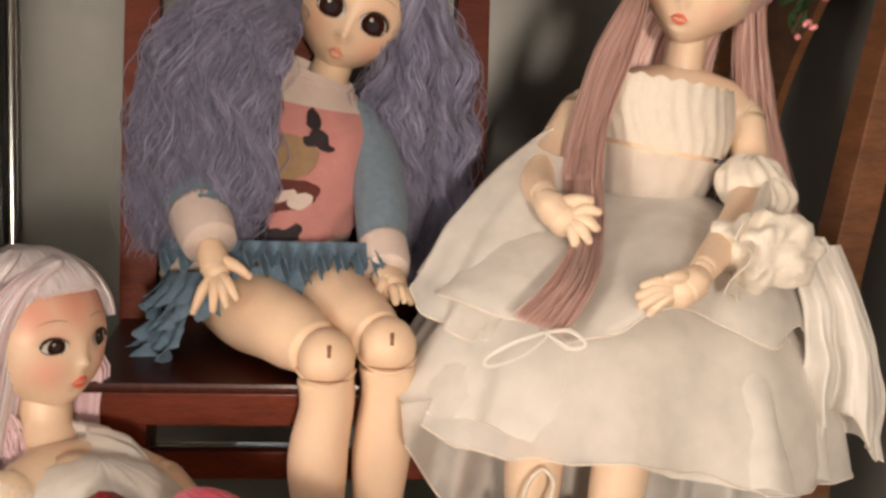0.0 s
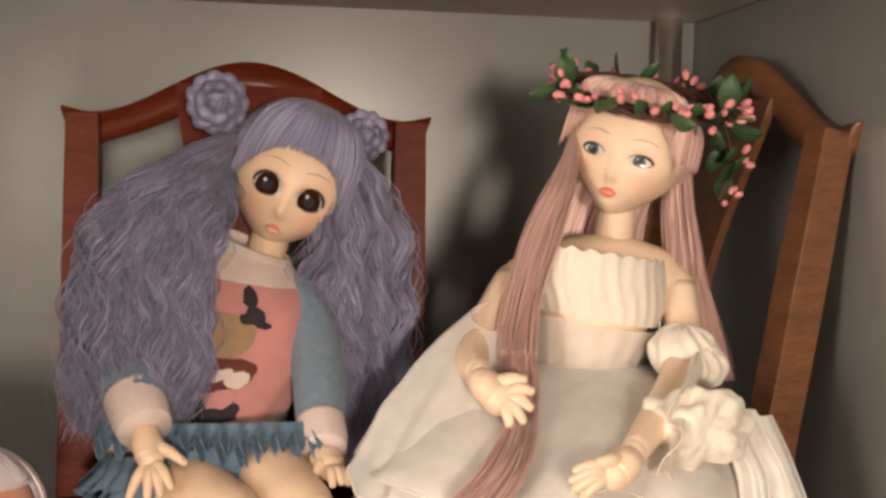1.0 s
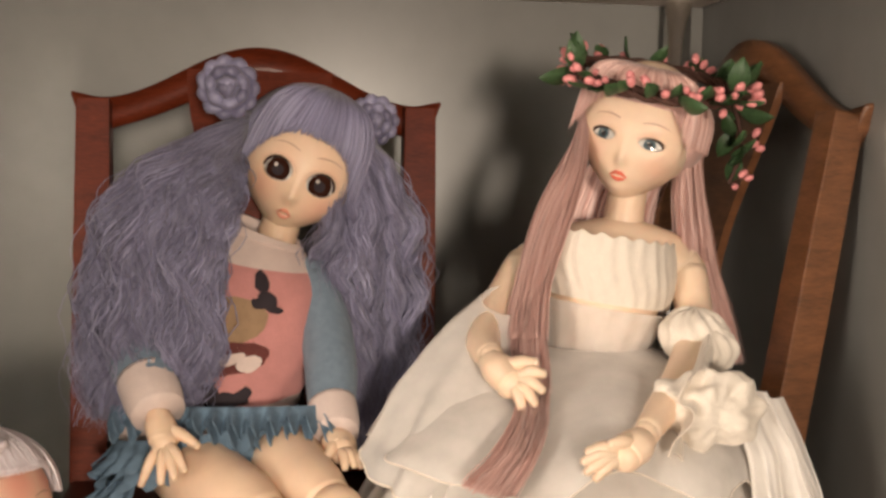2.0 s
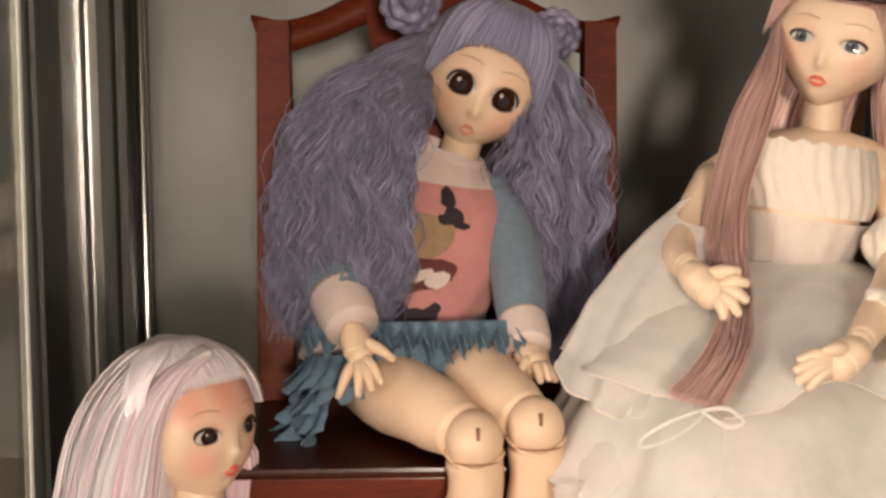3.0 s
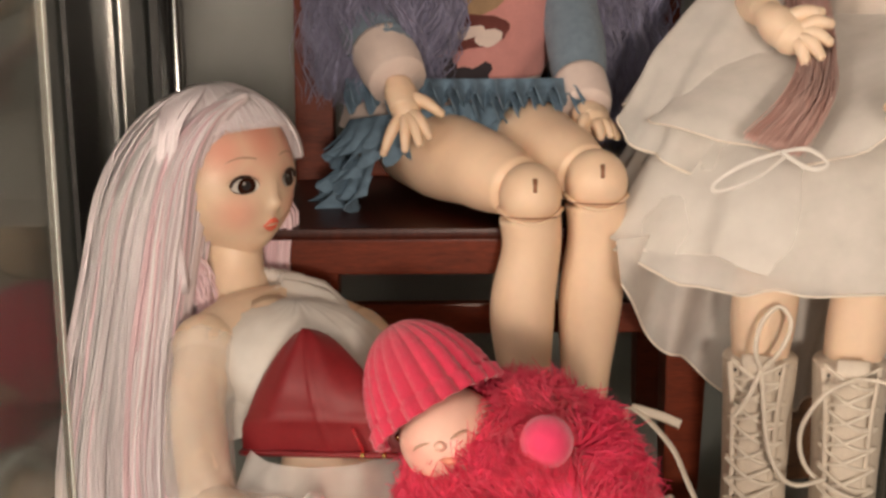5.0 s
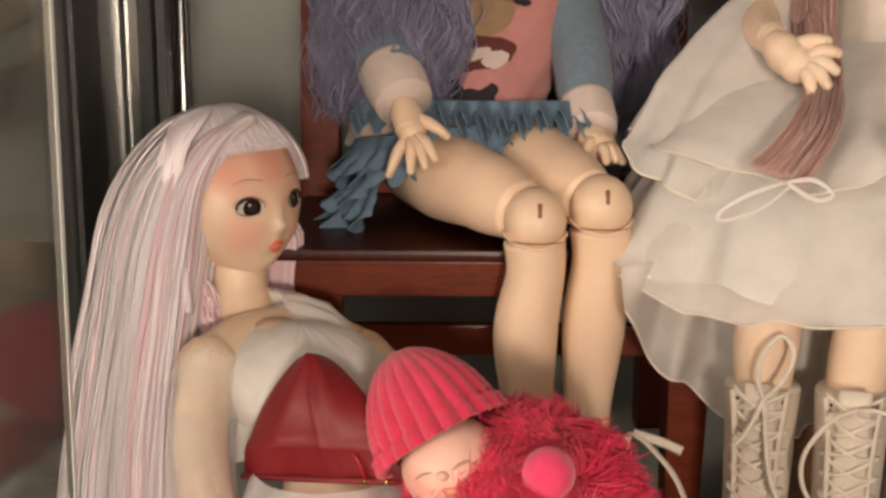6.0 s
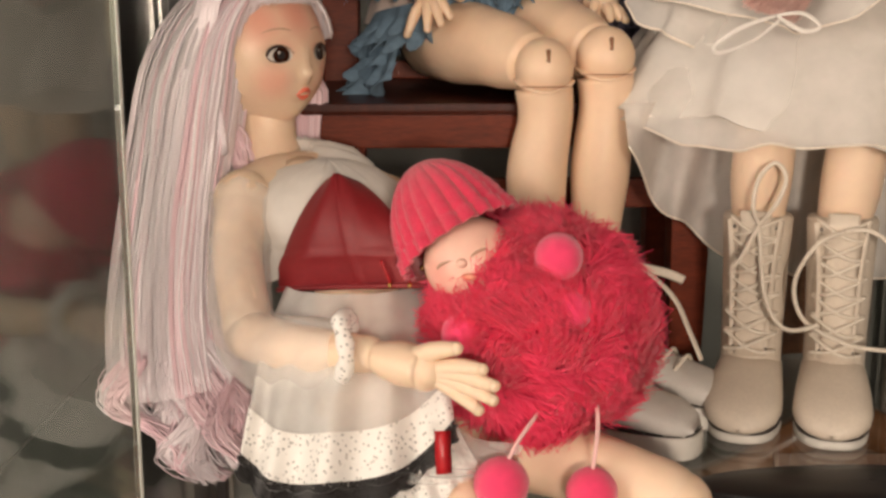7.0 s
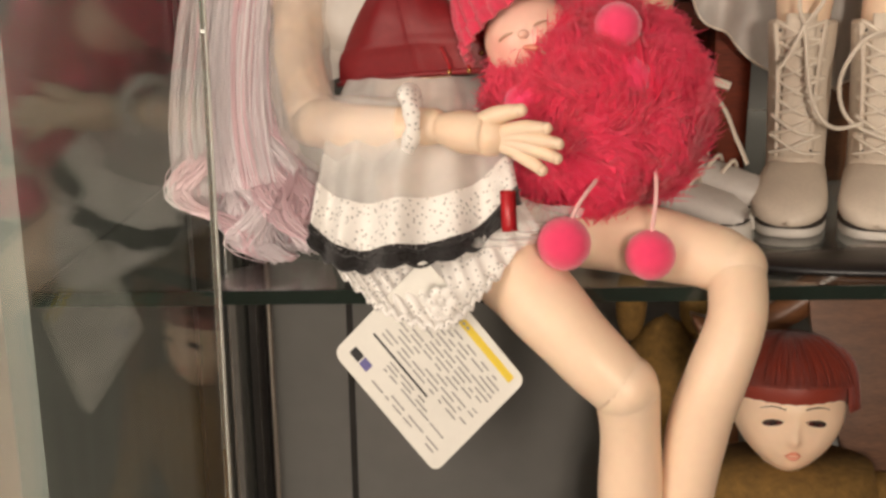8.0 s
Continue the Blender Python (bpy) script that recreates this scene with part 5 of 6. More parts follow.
for c, r, sd in (((0.2130, 0.056, 1.2500), 0.0200, 0), ((0.2200, 0.048, 1.2430), 0.0165, 3)):
    rows = []
    for i in range(16):
        th = 0.12 + (math.pi - 0.24) * i / 15
        rows.append([Vector(c) + Vector((math.sin(th) * math.cos(a), math.sin(th) * math.sin(a), 0.80 * math.cos(th))) * r * (1 + 0.06 * math.sin(11 * a + 2 * math.sin(3 * th) + sd) + 0.10 * noise.noise(Vector((3 * math.cos(a), 3 * math.sin(a), 2 * th + sd)))) for a in [2 * math.pi * j / 60 for j in range(60)]])
    b.sheet(rows, CT, 0.0006, closed=True)
flare = []
for i in range(16):
    t = i / 15
    c = Vector((0.220, 0.050, 1.244)).lerp(Vector((0.186, -0.012, 1.214)), t)
    wy, wz = 0.013 + 0.014 * t, 0.013 + 0.012 * t
    row = []
    for a in [2 * math.pi * j / 110 for j in range(110)]:
        k = 1 + t * (0.14 * math.sin(4 * a + 1) + 0.08 * math.sin(9 * a + 2) + 0.04 * math.sin(15 * a))
        p = c + Vector((0.010 * t * math.cos(a) + 0.005 * t * math.sin(5 * a) + 0.006 * t * math.sin(a), wy * k * math.cos(a), wz * k * math.sin(a)))
        row.append(p + noise.noise_vector(p * 60) * 0.003 * t)
    flare.append(row)
b.sheet(flare, CT, 0.0006, closed=True)
b.ball((0.1985, -0.010, 1.2210), (0.0290, 0.0190, 0.0210), CT, u=90, v=48, shape=lambda p: p * (1 + 0.26 * noise.noise(p * 2.1 + Vector((3, 1, 0))) + 0.05 * noise.noise(p * 5.5)) * (1 + 0.03 * math.sin(13 * math.atan2(p.z, p.x) + 3 * p.y)))
# its long frill, falling at the side
for top, foot, wide, seed in (((0.224, 0.000, 1.228), (0.246, -0.010, 1.128), 0.020, 0.0), ((0.238, 0.012, 1.222), (0.264, 0.004, 1.112), 0.024, 2.0)):
    fall = []
    for i in range(20):
        t = i / 19
        c = Vector(top).lerp(Vector(foot), t) + Vector((0.008, -0.006, 0)) * math.sin(math.pi * t)
        row = []
        for j in range(57):
            q = -1 + j / 28
            p = c + Vector((wide * (0.55 + 0.45 * t) * q, 0.007 * (0.3 + t) * math.sin(5.2 * q + seed + 1.5 * t) + 0.003 * t * math.sin(13 * q + seed), -0.012 * t * q * q + 0.006 * t * math.sin(4 * q + seed)))
            row.append(p + noise.noise_vector(p * 45 + Vector((seed, 0, 0))) * 0.005 * t)
        fall.append(row)
    b.sheet(fall, CH, 0.0005)
    b.tube(fall[-1], 0.0005, CT, seg=5, steps=1)
# legs, down into the boots
b.limb([(0.150, 0.090, 1.165), (0.112, 0.022, 1.150), (0.080, -0.032, 1.136)], [0.026, 0.022, 0.0150], SK)
b.limb([(0.080, -0.034, 1.134), (0.079, -0.032, 1.108), (0.079, -0.028, 1.070), (0.079, -0.026, 1.030)], [0.0150, 0.0150, 0.0118, 0.009], SK)
b.limb([(0.180, 0.090, 1.165), (0.152, 0.018, 1.150), (0.126, -0.034, 1.134)], [0.026, 0.022, 0.0150], SK)
b.limb([(0.126, -0.036, 1.132), (0.123, -0.035, 1.106), (0.119, -0.032, 1.066), (0.118, -0.030, 1.026)], [0.0150, 0.0150, 0.0118, 0.009], SK)
# wig
b.ball(HM @ Vector((0, 0.07, 0.040)), (0.0405, 0.0430, 0.0335), HA, rot=HM.to_3x3().normalized(), u=32, v=20,
       shape=lambda p: p if p.y > -0.5 or p.z > 0.3 else Vector((p.x, -0.5, p.z)))


def w_crown(u, w):
    a = math.radians(-35 + 250 * u)
    return [HM @ Vector((0.475 * math.sin(th) * math.cos(a), 0.07 + 0.50 * math.sin(th) * math.sin(a), 0.040 + 0.400 * math.cos(th))) for th in (0.1, 0.6, 1.15, 1.75)]


locks(b, HA, 700, w_crown, rng, 0.0011, spread=0.0006, flat=0.5)


def w_fringe(u, w):
    x = -0.40 + 0.80 * u
    end = 0.215 - 0.34 * abs(x / 0.4) ** 3 + 0.03 * (w - 0.5)
    return [HM @ Vector((x * 0.15, -0.05, 0.450)), HM @ Vector((x * 0.65, -0.33, 0.390)), HM @ Vector((x * 0.96, -0.435 + 0.25 * abs(x), 0.29)), HM @ Vector((x * 1.04, -0.45 + 0.45 * abs(x) ** 1.2, end))]


locks(b, HA, 480, w_fringe, rng, 0.0008, spread=0.0005, flat=0.5, taper=0.2)


def w_left(u, w):
    """Straight fall that crosses the lap."""
    f = Vector((0, 0.018 * w, 0))
    return [HM @ Vector((-0.43 + 0.03 * u, -0.12 + 0.35 * w, 0.12)), Vector((0.143 + 0.008 * u, 0.080, 1.350)) + f, Vector((0.125 + 0.016 * u, 0.068, 1.318)) + f, Vector((0.113 + 0.014 * u, 0.058, 1.280)) + f,
            Vector((0.104 + 0.018 * u, 0.040, 1.250)) + f, Vector((0.103 + 0.014 * u, 0.008, 1.224)) + f * 0.5, Vector((0.085 + 0.020 * u, -0.030, 1.205)) + f * 0.3, Vector((0.064 + 0.024 * u, -0.046, 1.190 - 0.008 * u)) + f * 0.3]


locks(b, HA, 1000, lambda u, w: w_left(u, w)[:5 + (w > 0.6)], rng, 0.0006, spread=0.0014, seg=3, steps=5)
locks(b, HA, 380, w_left, rng, 0.0006, wave=0.0004, length=0.06, spread=0.0018, seg=3, steps=5)


def w_right(u, w):
    f = Vector((0, 0.016 * w, 0))
    return [HM @ Vector((0.40 + 0.04 * u, -0.20 + 0.4 * u + 0.2 * w, 0.12)), Vector((0.216 + 0.018 * u, 0.092 + 0.02 * u, 1.350)) + f, Vector((0.219 + 0.022 * u, 0.090 + 0.02 * u, 1.300)) + f,
            Vector((0.222 + 0.032 * u, 0.090 + 0.02 * u, 1.262)) + f, Vector((0.226 + 0.042 * u, 0.094 + 0.02 * u, 1.224)) + f]


locks(b, HA, 1400, w_right, rng, 0.0006, wave=0.0004, length=0.06, spread=0.0016, seg=3, steps=5)
locks(b, HA, 120, lambda u, w: [HM @ Vector((-0.3 + 0.6 * u, 0.42, 0.0)), Vector((0.160 + 0.055 * u, 0.145, 1.320)), Vector((0.155 + 0.06 * u, 0.150, 1.270)), Vector((0.155 + 0.06 * u, 0.148, 1.215))], rng, 0.002, spread=0.002)
doll_w = tagged(b.object("doll", MATS_W), "doll with long dusty-pink wig and layered ivory chiffon dress", "doll")

# ---- fluffy pompom keyring with a sleeping baby doll ----
rng = random.Random(5)
POM = Vector((-0.0365, -0.126, 1.0555))
pompom = base("pompom_keyring", Matrix.Translation(POM), "crimson fluffy pompom keyring with pink bobbles in the doll's lap", "keyring")
b = Build()
b.ball((0, 0, 0), 0.0415, 0, u=64, v=40, shape=lambda p: p * (1 + 0.06 * noise.noise(p * 3)))
for _ in range(34000):
    d = Vector((rng.gauss(0, 1), rng.gauss(0, 1), rng.gauss(0, 1))).normalized()
    sw = noise.noise_vector(d * 1.9) * 1.2 + noise.noise_vector(d * 5.0) * 0.8
    ln = 0.0110 + 0.0080 * rng.random()
    lie = (sw - d * sw.dot(d)).normalized()
    tip = (lie + d * rng.uniform(0.10, 0.50) + Vector((rng.gauss(0, 0.14), rng.gauss(0, 0.14), rng.gauss(0, 0.14)))).normalized()
    p0 = d * rng.uniform(0.0400, 0.0455)
    p1 = p0 + (d * 0.35 + tip * 0.65) * ln * 0.5
    b.tube([p0, p1, p1 + (tip * 0.95 - d * 0.05) * ln * 0.55], [0.00034, 0.00030, 0.00010], 0, seg=3, steps=1, cap=False)
b.object("fur", [M_FUR], parent=pompom)


def bobble(c, r):
    q = Build()
    q.ball(Vector(c) - POM, r, 0, u=28, v=18, shape=lambda p: p * (1 + 0.02 * noise.noise(p * 9)))
    return q.object("bobble", [M_BOBBLE], parent=pompom)


bobble((-0.0315, -0.1580, 1.0940), 0.0098)
bobble((-0.0685, -0.1560, 1.0620), 0.0098)
bobble((-0.0265, -0.1620, 1.0735), 0.0088)
for c, r, pts in (((-0.0545, -0.1830, 1.0085), 0.0110, [(-0.036, -0.160, 1.034), (-0.041, -0.172, 1.032), (-0.048, -0.180, 1.025), (-0.0525, -0.1830, 1.017)]),
                  ((-0.0180, -0.1740, 1.0010), 0.0105, [(-0.016, -0.156, 1.036), (-0.0158, -0.168, 1.034), (-0.0162, -0.173, 1.024), (-0.0178, -0.1740, 1.010)])):
    bobble(c, r)
    q = Build()
    q.tube([Vector(p) - POM for p in pts], 0.0009, 0, seg=7, steps=6)
    q.object("cord", [M_CORD], parent=pompom)

b = Build()
ax = Vector((-0.50, 0.44, 0.75)).normalized()
s1 = ax.cross(Vector((0, 1, 0))).normalized()
s2 = ax.cross(s1)
C = Vector((-0.0710, -0.1225, 1.0945))
rows = []
for i in range(25):
    t = i / 24
    r = 0.0236 * (max(0.0, 1 - t ** 2.1)) ** 0.60 + 0.0014
    if t < 0.14:
        r += 0.0016
    rows.append([C + ax * (0.0390 * t - 0.003) + (s1 * math.cos(a) + s2 * math.sin(a)) * r * (1 + 0.050 * math.cos(22 * a) * (1 - 0.5 * t) + 0.012 * math.sin(60 * t)) for a in [2 * math.pi * j / 176 for j in range(176)]])
b.sheet(rows, 1, 0.0016, closed=True)
FC = Vector((-0.0660, -0.1345, 1.0872))
b.ball(FC, (0.0198, 0.0200, 0.0190), 0, u=36, v=24)
for e in ((-0.0765, -0.1500, 1.0890), (-0.0625, -0.1535, 1.0950)):
    e = Vector(e)
    q = (e - FC).normalized()
    t1 = Vector((0.86, -0.1, 0.45)).normalized()
    t2 = t1.cross(q)
    b.tube([FC + (q + t1 * 0.15 * k + t2 * (-0.04 + 0.02 * k * k)).normalized() * 0.0206 for k in (-1.4, -0.7, 0, 0.7, 1.4)], [0.0002, 0.0005, 0.0006, 0.0005, 0.0002], 2, seg=6)
b.ball(FC + Vector((-0.004, -0.0195, 0.0035)), (0.0024, 0.0018, 0.0020), 0, u=12, v=8)
b.ball(FC + Vector((-0.0005, -0.0198, -0.0020)), (0.0036, 0.0016, 0.0015), 3, u=12, v=8)
tagged(b.object("baby_doll", [face_skin("baby_resin", (0.82, 0.50, 0.40), (0.80, 0.26, 0.22), [(FC + Vector((-0.013, -0.013, -0.003)), 0.010, 0.5), (FC + Vector((0.004, -0.018, -0.002)), 0.007, 0.5)]), M_KNIT_R, M_BROW, M_LIP_P]), "sleeping baby doll in a ribbed raspberry knit hat", "doll")

# ---- hang tag ----
TU_, TV_ = Vector((0.0418, -0.004, -0.0525)), Vector((-0.0385, -0.004, -0.0396))
T0 = Vector((-0.1117, -0.1815, 1.0031))
tag = base("hang_tag", Matrix.Translation(T0), "white printed card tag hanging below the lace skirt", "tag")


def on_card(u, v, lift):
    return TU_ * u + TV_ * v + Vector((0, -lift, 0))


def card_piece(name, u0, v0, u1, v1, lift, thick, mat, corner=0.0):
    q = Build()
    ring = []
    cs = [(u0, v0, 1, 1), (u1, v0, -1, 1), (u1, v1, -1, -1), (u0, v1, 1, -1)]
    for k, (u, v, su, sv) in enumerate(cs):
        if corner:
            cu, cv = u + su * corner, v + sv * corner * 1.2
            a0 = math.pi + k * math.pi / 2
            for i in range(5):
                a = a0 + i * math.pi / 8
                ring.append((cu + corner * math.cos(a), cv + corner * 1.2 * math.sin(a)))
        else:
            ring.append((u, v))
    rows = [[on_card(u, v, lift) for u, v in ring], [on_card(u, v, lift + thick) for u, v in ring]]
    q.grid(rows, 0, closed=True)
    q.cap(0, len(ring), 0)
    q.cap(len(ring), len(ring), 0, True)
    return q.object(name, [mat], False, parent=tag)


card_piece("card", 0, 0, 1, 1, 0, 0.0007, M_CARD, 0.06)
card_piece("stripe", 0.30, 0.055, 0.93, 0.115, 0.0008, 0.0001, M_YELLOW)
card_piece("logo", 0.075, 0.83, 0.155, 0.90, 0.0008, 0.0001, M_BLACK)
card_piece("logo", 0.165, 0.83, 0.235, 0.90, 0.0008, 0.0001, M_BLUE)
for k in range(3):
    u = 0.42 + 0.035 * k
    card_piece("print_line", u, 0.076, u + 0.022, 0.096, 0.0010, 0.0001, M_INK)
rows_v = [0.165 + 0.040 * k for k in range(12)] + [0.70, 0.735, 0.77, 0.86, 0.90]
for k, v in enumerate(rows_v):
    u = 0.14 if k < 12 else 0.30
    while u < 0.90:
        w = rng.uniform(0.03, 0.15)
        if rng.random() < 0.82:
            card_piece("print_line", u, v, min(u + w, 0.92), v + 0.014, 0.0008, 0.0001, M_INK)
        u += w + rng.uniform(0.012, 0.05)
card_piece("print_line", 0.10, 0.655, 0.62, 0.672, 0.0008, 0.0001, M_BLACK)

# ---- boots and sneakers ----


def foot_rings(q, mi, stations, n=28):
    """Cross-sections from heel to toe: (y, half width, top, bottom)."""
    rows = []
    for y, w, top, bot in stations:
        row = []
        for j in range(n):
            a = 2 * math.pi * j / n
            ca, sa = math.cos(a), math.sin(a)
            z = (top + bot) / 2 + (top - bot) / 2 * (abs(sa) ** 0.8) * (1 if sa > 0 else -1)
            row.append((w * (abs(ca) ** 0.75) * (1 if ca > 0 else -1), y, z))
        rows.append(row)
    s = len(q.v)
    q.grid(rows, mi, closed=True)
    q.cap(s, n, mi)
    q.cap(s + (len(rows) - 1) * n, n, mi, True)


def sole_piece(q, mi, z0, z1, grow, length=(0.024, -0.046), w=0.0175):
    ring = []
    for j in range(40):
        a = 2 * math.pi * j / 40
        y = (length[0] + length[1]) / 2 + (length[0] - length[1]) / 2 * math.sin(a) * (1 + grow * 20)
        t = (math.sin(a) + 1) / 2
        ring.append(((w * (1.06 - 0.22 * t) + grow) * (abs(math.cos(a)) ** 0.7) * (1 if math.cos(a) > 0 else -1), y))
    rows = [[(x * k, y * k, z) for x, y in ring] for z, k in ((z0, 0.985), (z0 + 0.0008, 1.0), (z1 - 0.0006, 1.0), (z1, 0.985))]
    s = len(q.v)
    q.grid(rows, mi, closed=True)
    q.cap(s, 40, mi, True)
    q.cap(s + 120, 40, mi)


def boot(where, label, loop):
    o = base("boot", where, label, "boot", "pair of boots")
    q = Build()
    foot_rings(q, 0, [(0.0235, 0.006, 0.030, 0.008), (0.021, 0.0125, 0.036, 0.006), (0.010, 0.0160, 0.036, 0.006), (-0.006, 0.0170, 0.034, 0.006), (-0.020, 0.0182, 0.0285, 0.006),
                      (-0.032, 0.0186, 0.0245, 0.006), (-0.040, 0.0172, 0.0212, 0.006), (-0.0455, 0.0135, 0.0175, 0.006), (-0.0485, 0.0085, 0.0140, 0.0062), (-0.0500, 0.0030, 0.0105, 0.0070), (-0.0503, 0.0003, 0.0090, 0.0080)])
    part_of(q, "vamp", [M_BOOT], o)
    q = Build()
    q.tube([(0, 0.006, 0.020), (0, 0.006, 0.045), (0, 0.006, 0.075), (0, 0.007, 0.106)], [0.0150, 0.0150, 0.0158, 0.0172], 0, seg=30, steps=5, cap=False)
    q.tube([(0, 0.007, 0.106), (0, 0.007, 0.1075), (0, 0.007, 0.105)], [0.0172, 0.0164, 0.0158], 0, seg=30, steps=2, cap=False)
    part_of(q, "shaft", [M_BOOT], o)
    q = Build()
    sole_piece(q, 0, 0.0, 0.0048, 0.0010)
    part_of(q, "sole", [M_SOLE_W], o, "pale rubber sole")
    q = Build()
    sole_piece(q, 0, 0.0050, 0.0072, 0.0014)
    part_of(q, "welt", [M_SOLE], o, "dark brown welt")
    for sx in (-1, 1):
        q = Build()
        q.tube([(sx * 0.0078, -0.0112, 0.036), (sx * 0.0088, -0.0082, 0.060), (sx * 0.0098, -0.0082, 0.085), (sx * 0.0120, -0.0070, 0.107)], 0.0024, 0, seg=8, steps=4, flat=0.5)
        part_of(q, "eyelet_flap", [M_BOOT], o)
        q = Build()
        for k in range(7):
            z = 0.040 + 0.0105 * k
            q.ball((sx * (0.0078 + 0.0004 * k), -0.0118 + 0.0022 * min(k, 2), z), 0.0010, 0, u=8, v=6)
        part_of(q, "eyelets", [M_SOLE], o)
    q = Build()
    q.tube([(0, -0.0125, 0.036), (0, -0.0098, 0.070), (0, -0.0105, 0.112)], 0.0075, 0, seg=12, steps=4, flat=0.25, side=(1, 0, 0))
    part_of(q, "tongue", [M_BOOT], o)
    for k in range(7):
        z = 0.038 + 0.0100 * k
        y = -0.0150 + 0.0018 * min(k, 2)
        for sx in (-1, 1):
            q = Build()
            q.tube([(-sx * 0.0125, y + 0.006, z), (-sx * 0.004, y - 0.0012, z + 0.002 + 0.0008 * sx), (sx * 0.004, y - 0.0012, z + 0.006 + 0.0008 * sx), (sx * 0.0125, y + 0.006, z + 0.010)], 0.00115, 0, seg=7, steps=5)
            part_of(q, "shoe_lace", [M_LACE_C], o)
    for pts in loop:
        q = Build()
        q.tube(pts, 0.00115, 0, seg=7, steps=7)
        part_of(q, "shoe_lace", [M_LACE_C], o)
    return o


boot(pose(0.0765, -0.038, SHELF, 0, 0, -18) @ Matrix.Diagonal((1, 1, 0.95, 1)), "cream leather lace-up boot with a tall lace loop",
     [[(0.002, -0.0135, 0.106), (0.010, -0.017, 0.118), (0.0135, -0.016, 0.131), (0.008, -0.015, 0.138), (0.001, -0.016, 0.130), (-0.001, -0.0165, 0.116), (0.002, -0.0135, 0.106)],
      [(0.002, -0.0135, 0.106), (-0.004, -0.019, 0.092), (-0.009, -0.020, 0.084)], [(0.002, -0.014, 0.105), (0.006, -0.021, 0.075), (0.012, -0.024, 0.060), (0.020, -0.022, 0.054), (0.032, -0.016, 0.056)]])
boot(pose(0.1165, -0.046, SHELF, 0, 0, -16) @ Matrix.Diagonal((1, 1, 0.95, 1)), "cream leather lace-up boot with loosely tied laces",
     [[(0.001, -0.0135, 0.104), (-0.012, -0.022, 0.098), (-0.021, -0.020, 0.078), (-0.016, -0.018, 0.058), (0.004, -0.022, 0.048), (0.024, -0.016, 0.044)],
      [(0.001, -0.0135, 0.104), (0.012, -0.020, 0.106), (0.022, -0.018, 0.098), (0.026, -0.014, 0.086)]])


def sneaker(where, label, extra):
    o = base("sneaker", where, label, "sneaker", "pair of sneakers")
    q = Build()
    foot_rings(q, 0, [(0.030, 0.006, 0.030, 0.012), (0.027, 0.0125, 0.038, 0.010), (0.012, 0.0160, 0.036, 0.010), (-0.006, 0.0165, 0.031, 0.010), (-0.022, 0.0172, 0.0265, 0.010),
                      (-0.034, 0.0165, 0.0235, 0.010), (-0.042, 0.0115, 0.019, 0.010), (-0.0450, 0.005, 0.014, 0.011)])
    part_of(q, "upper", [M_CANVAS], o)
    q = Build()
    sole_piece(q, 0, 0.0, 0.0112, 0.0008, (0.032, -0.046), 0.0165)
    part_of(q, "sole", [M_SOLE_W], o, "thick white rubber sole")
    q = Build()
    sole_piece(q, 0, 0.0113, 0.0126, 0.0010, (0.031, -0.0452), 0.0163)
    part_of(q, "foxing_stripe", [M_SOLE], o, "dark sole stripe")
    for k in range(4):
        q = Build()
        z, y = 0.030 + 0.0022 * k, -0.018 + 0.008 * k
        q.tube([(-0.010, y, z - 0.003), (0, y - 0.002, z + 0.0020), (0.010, y, z - 0.003)], 0.0011, 0, seg=6, steps=4)
        part_of(q, "shoe_lace", [M_LACE_C], o)
    for pts in extra:
        q = Build()
        q.tube(pts, 0.0024, 0, seg=6, steps=7, flat=0.35)
        part_of(q, "shoe_lace", [M_LACE_C], o)
    return o


sneaker(pose(0.0270, -0.0330, SHELF, 0, 0, 56), "white canvas doll sneaker with a loose lace loop",
        [[(0.004, 0.012, 0.040), (0.008, 0.016, 0.060), (0.004, 0.010, 0.073), (-0.002, -0.012, 0.062), (0.002, -0.020, 0.044), (0.004, -0.026, 0.030)], [(0.004, 0.010, 0.073), (0.004, -0.004, 0.072), (0.006, -0.014, 0.069)]])
sneaker(pose(0.0005, -0.0740, SHELF, 0, 0, 60), "white canvas doll sneaker with a thick rubber sole", [])

# ---- flower wreath on the doll's head ----
rng = random.Random(41)
WC = Vector((0.1985, 0.1000, 1.4000))
wreath = base("flower_wreath", Matrix.Translation(WC), "green leaf wreath with pink berry buds on the doll's hair", "wreath")


def wr(a, r=1.0, dz=0.0):
    return Vector((0.0475 * r * math.cos(a), 0.0470 * r * math.sin(a), 0.014 * math.sin(a) - 0.004 * math.cos(a) + dz))


for k in range(3):
    q = Build()
    q.tube([wr(2 * math.pi * i / 60, 1 + 0.03 * math.sin(7 * i * 0.105 + 2.1 * k), 0.0024 * math.cos(7 * i * 0.105 + 2.1 * k)) for i in range(61)], 0.0019, 0, seg=6, steps=1)
    q.object("vine", [M_TWIG], parent=wreath)
TAIL = [Vector((0.047, 0.020, 0.004)), Vector((0.060, 0.022, -0.016)), Vector((0.064, 0.020, -0.040)), Vector((0.056, 0.018, -0.062))]
q = Build()
q.tube(TAIL, 0.0014, 0, seg=6, steps=5)
q.object("vine", [M_TWIG], parent=wreath)
q = Build()
rows = []
for i in range(9):
    t = i / 8
    w = 0.0048 * math.sin(math.pi * min(1, t * 1.02)) ** 0.75 + 0.0001
    rows.append([Vector((s * w, 0.018 * t, -0.0022 * math.sin(math.pi * t) + 0.0012 * abs(s))) for s in (-1, -0.5, 0, 0.5, 1)])
q.sheet(rows, 0, 0.0003)
leaf = q.object("leaf", [M_LEAF], parent=wreath)
q = Build()
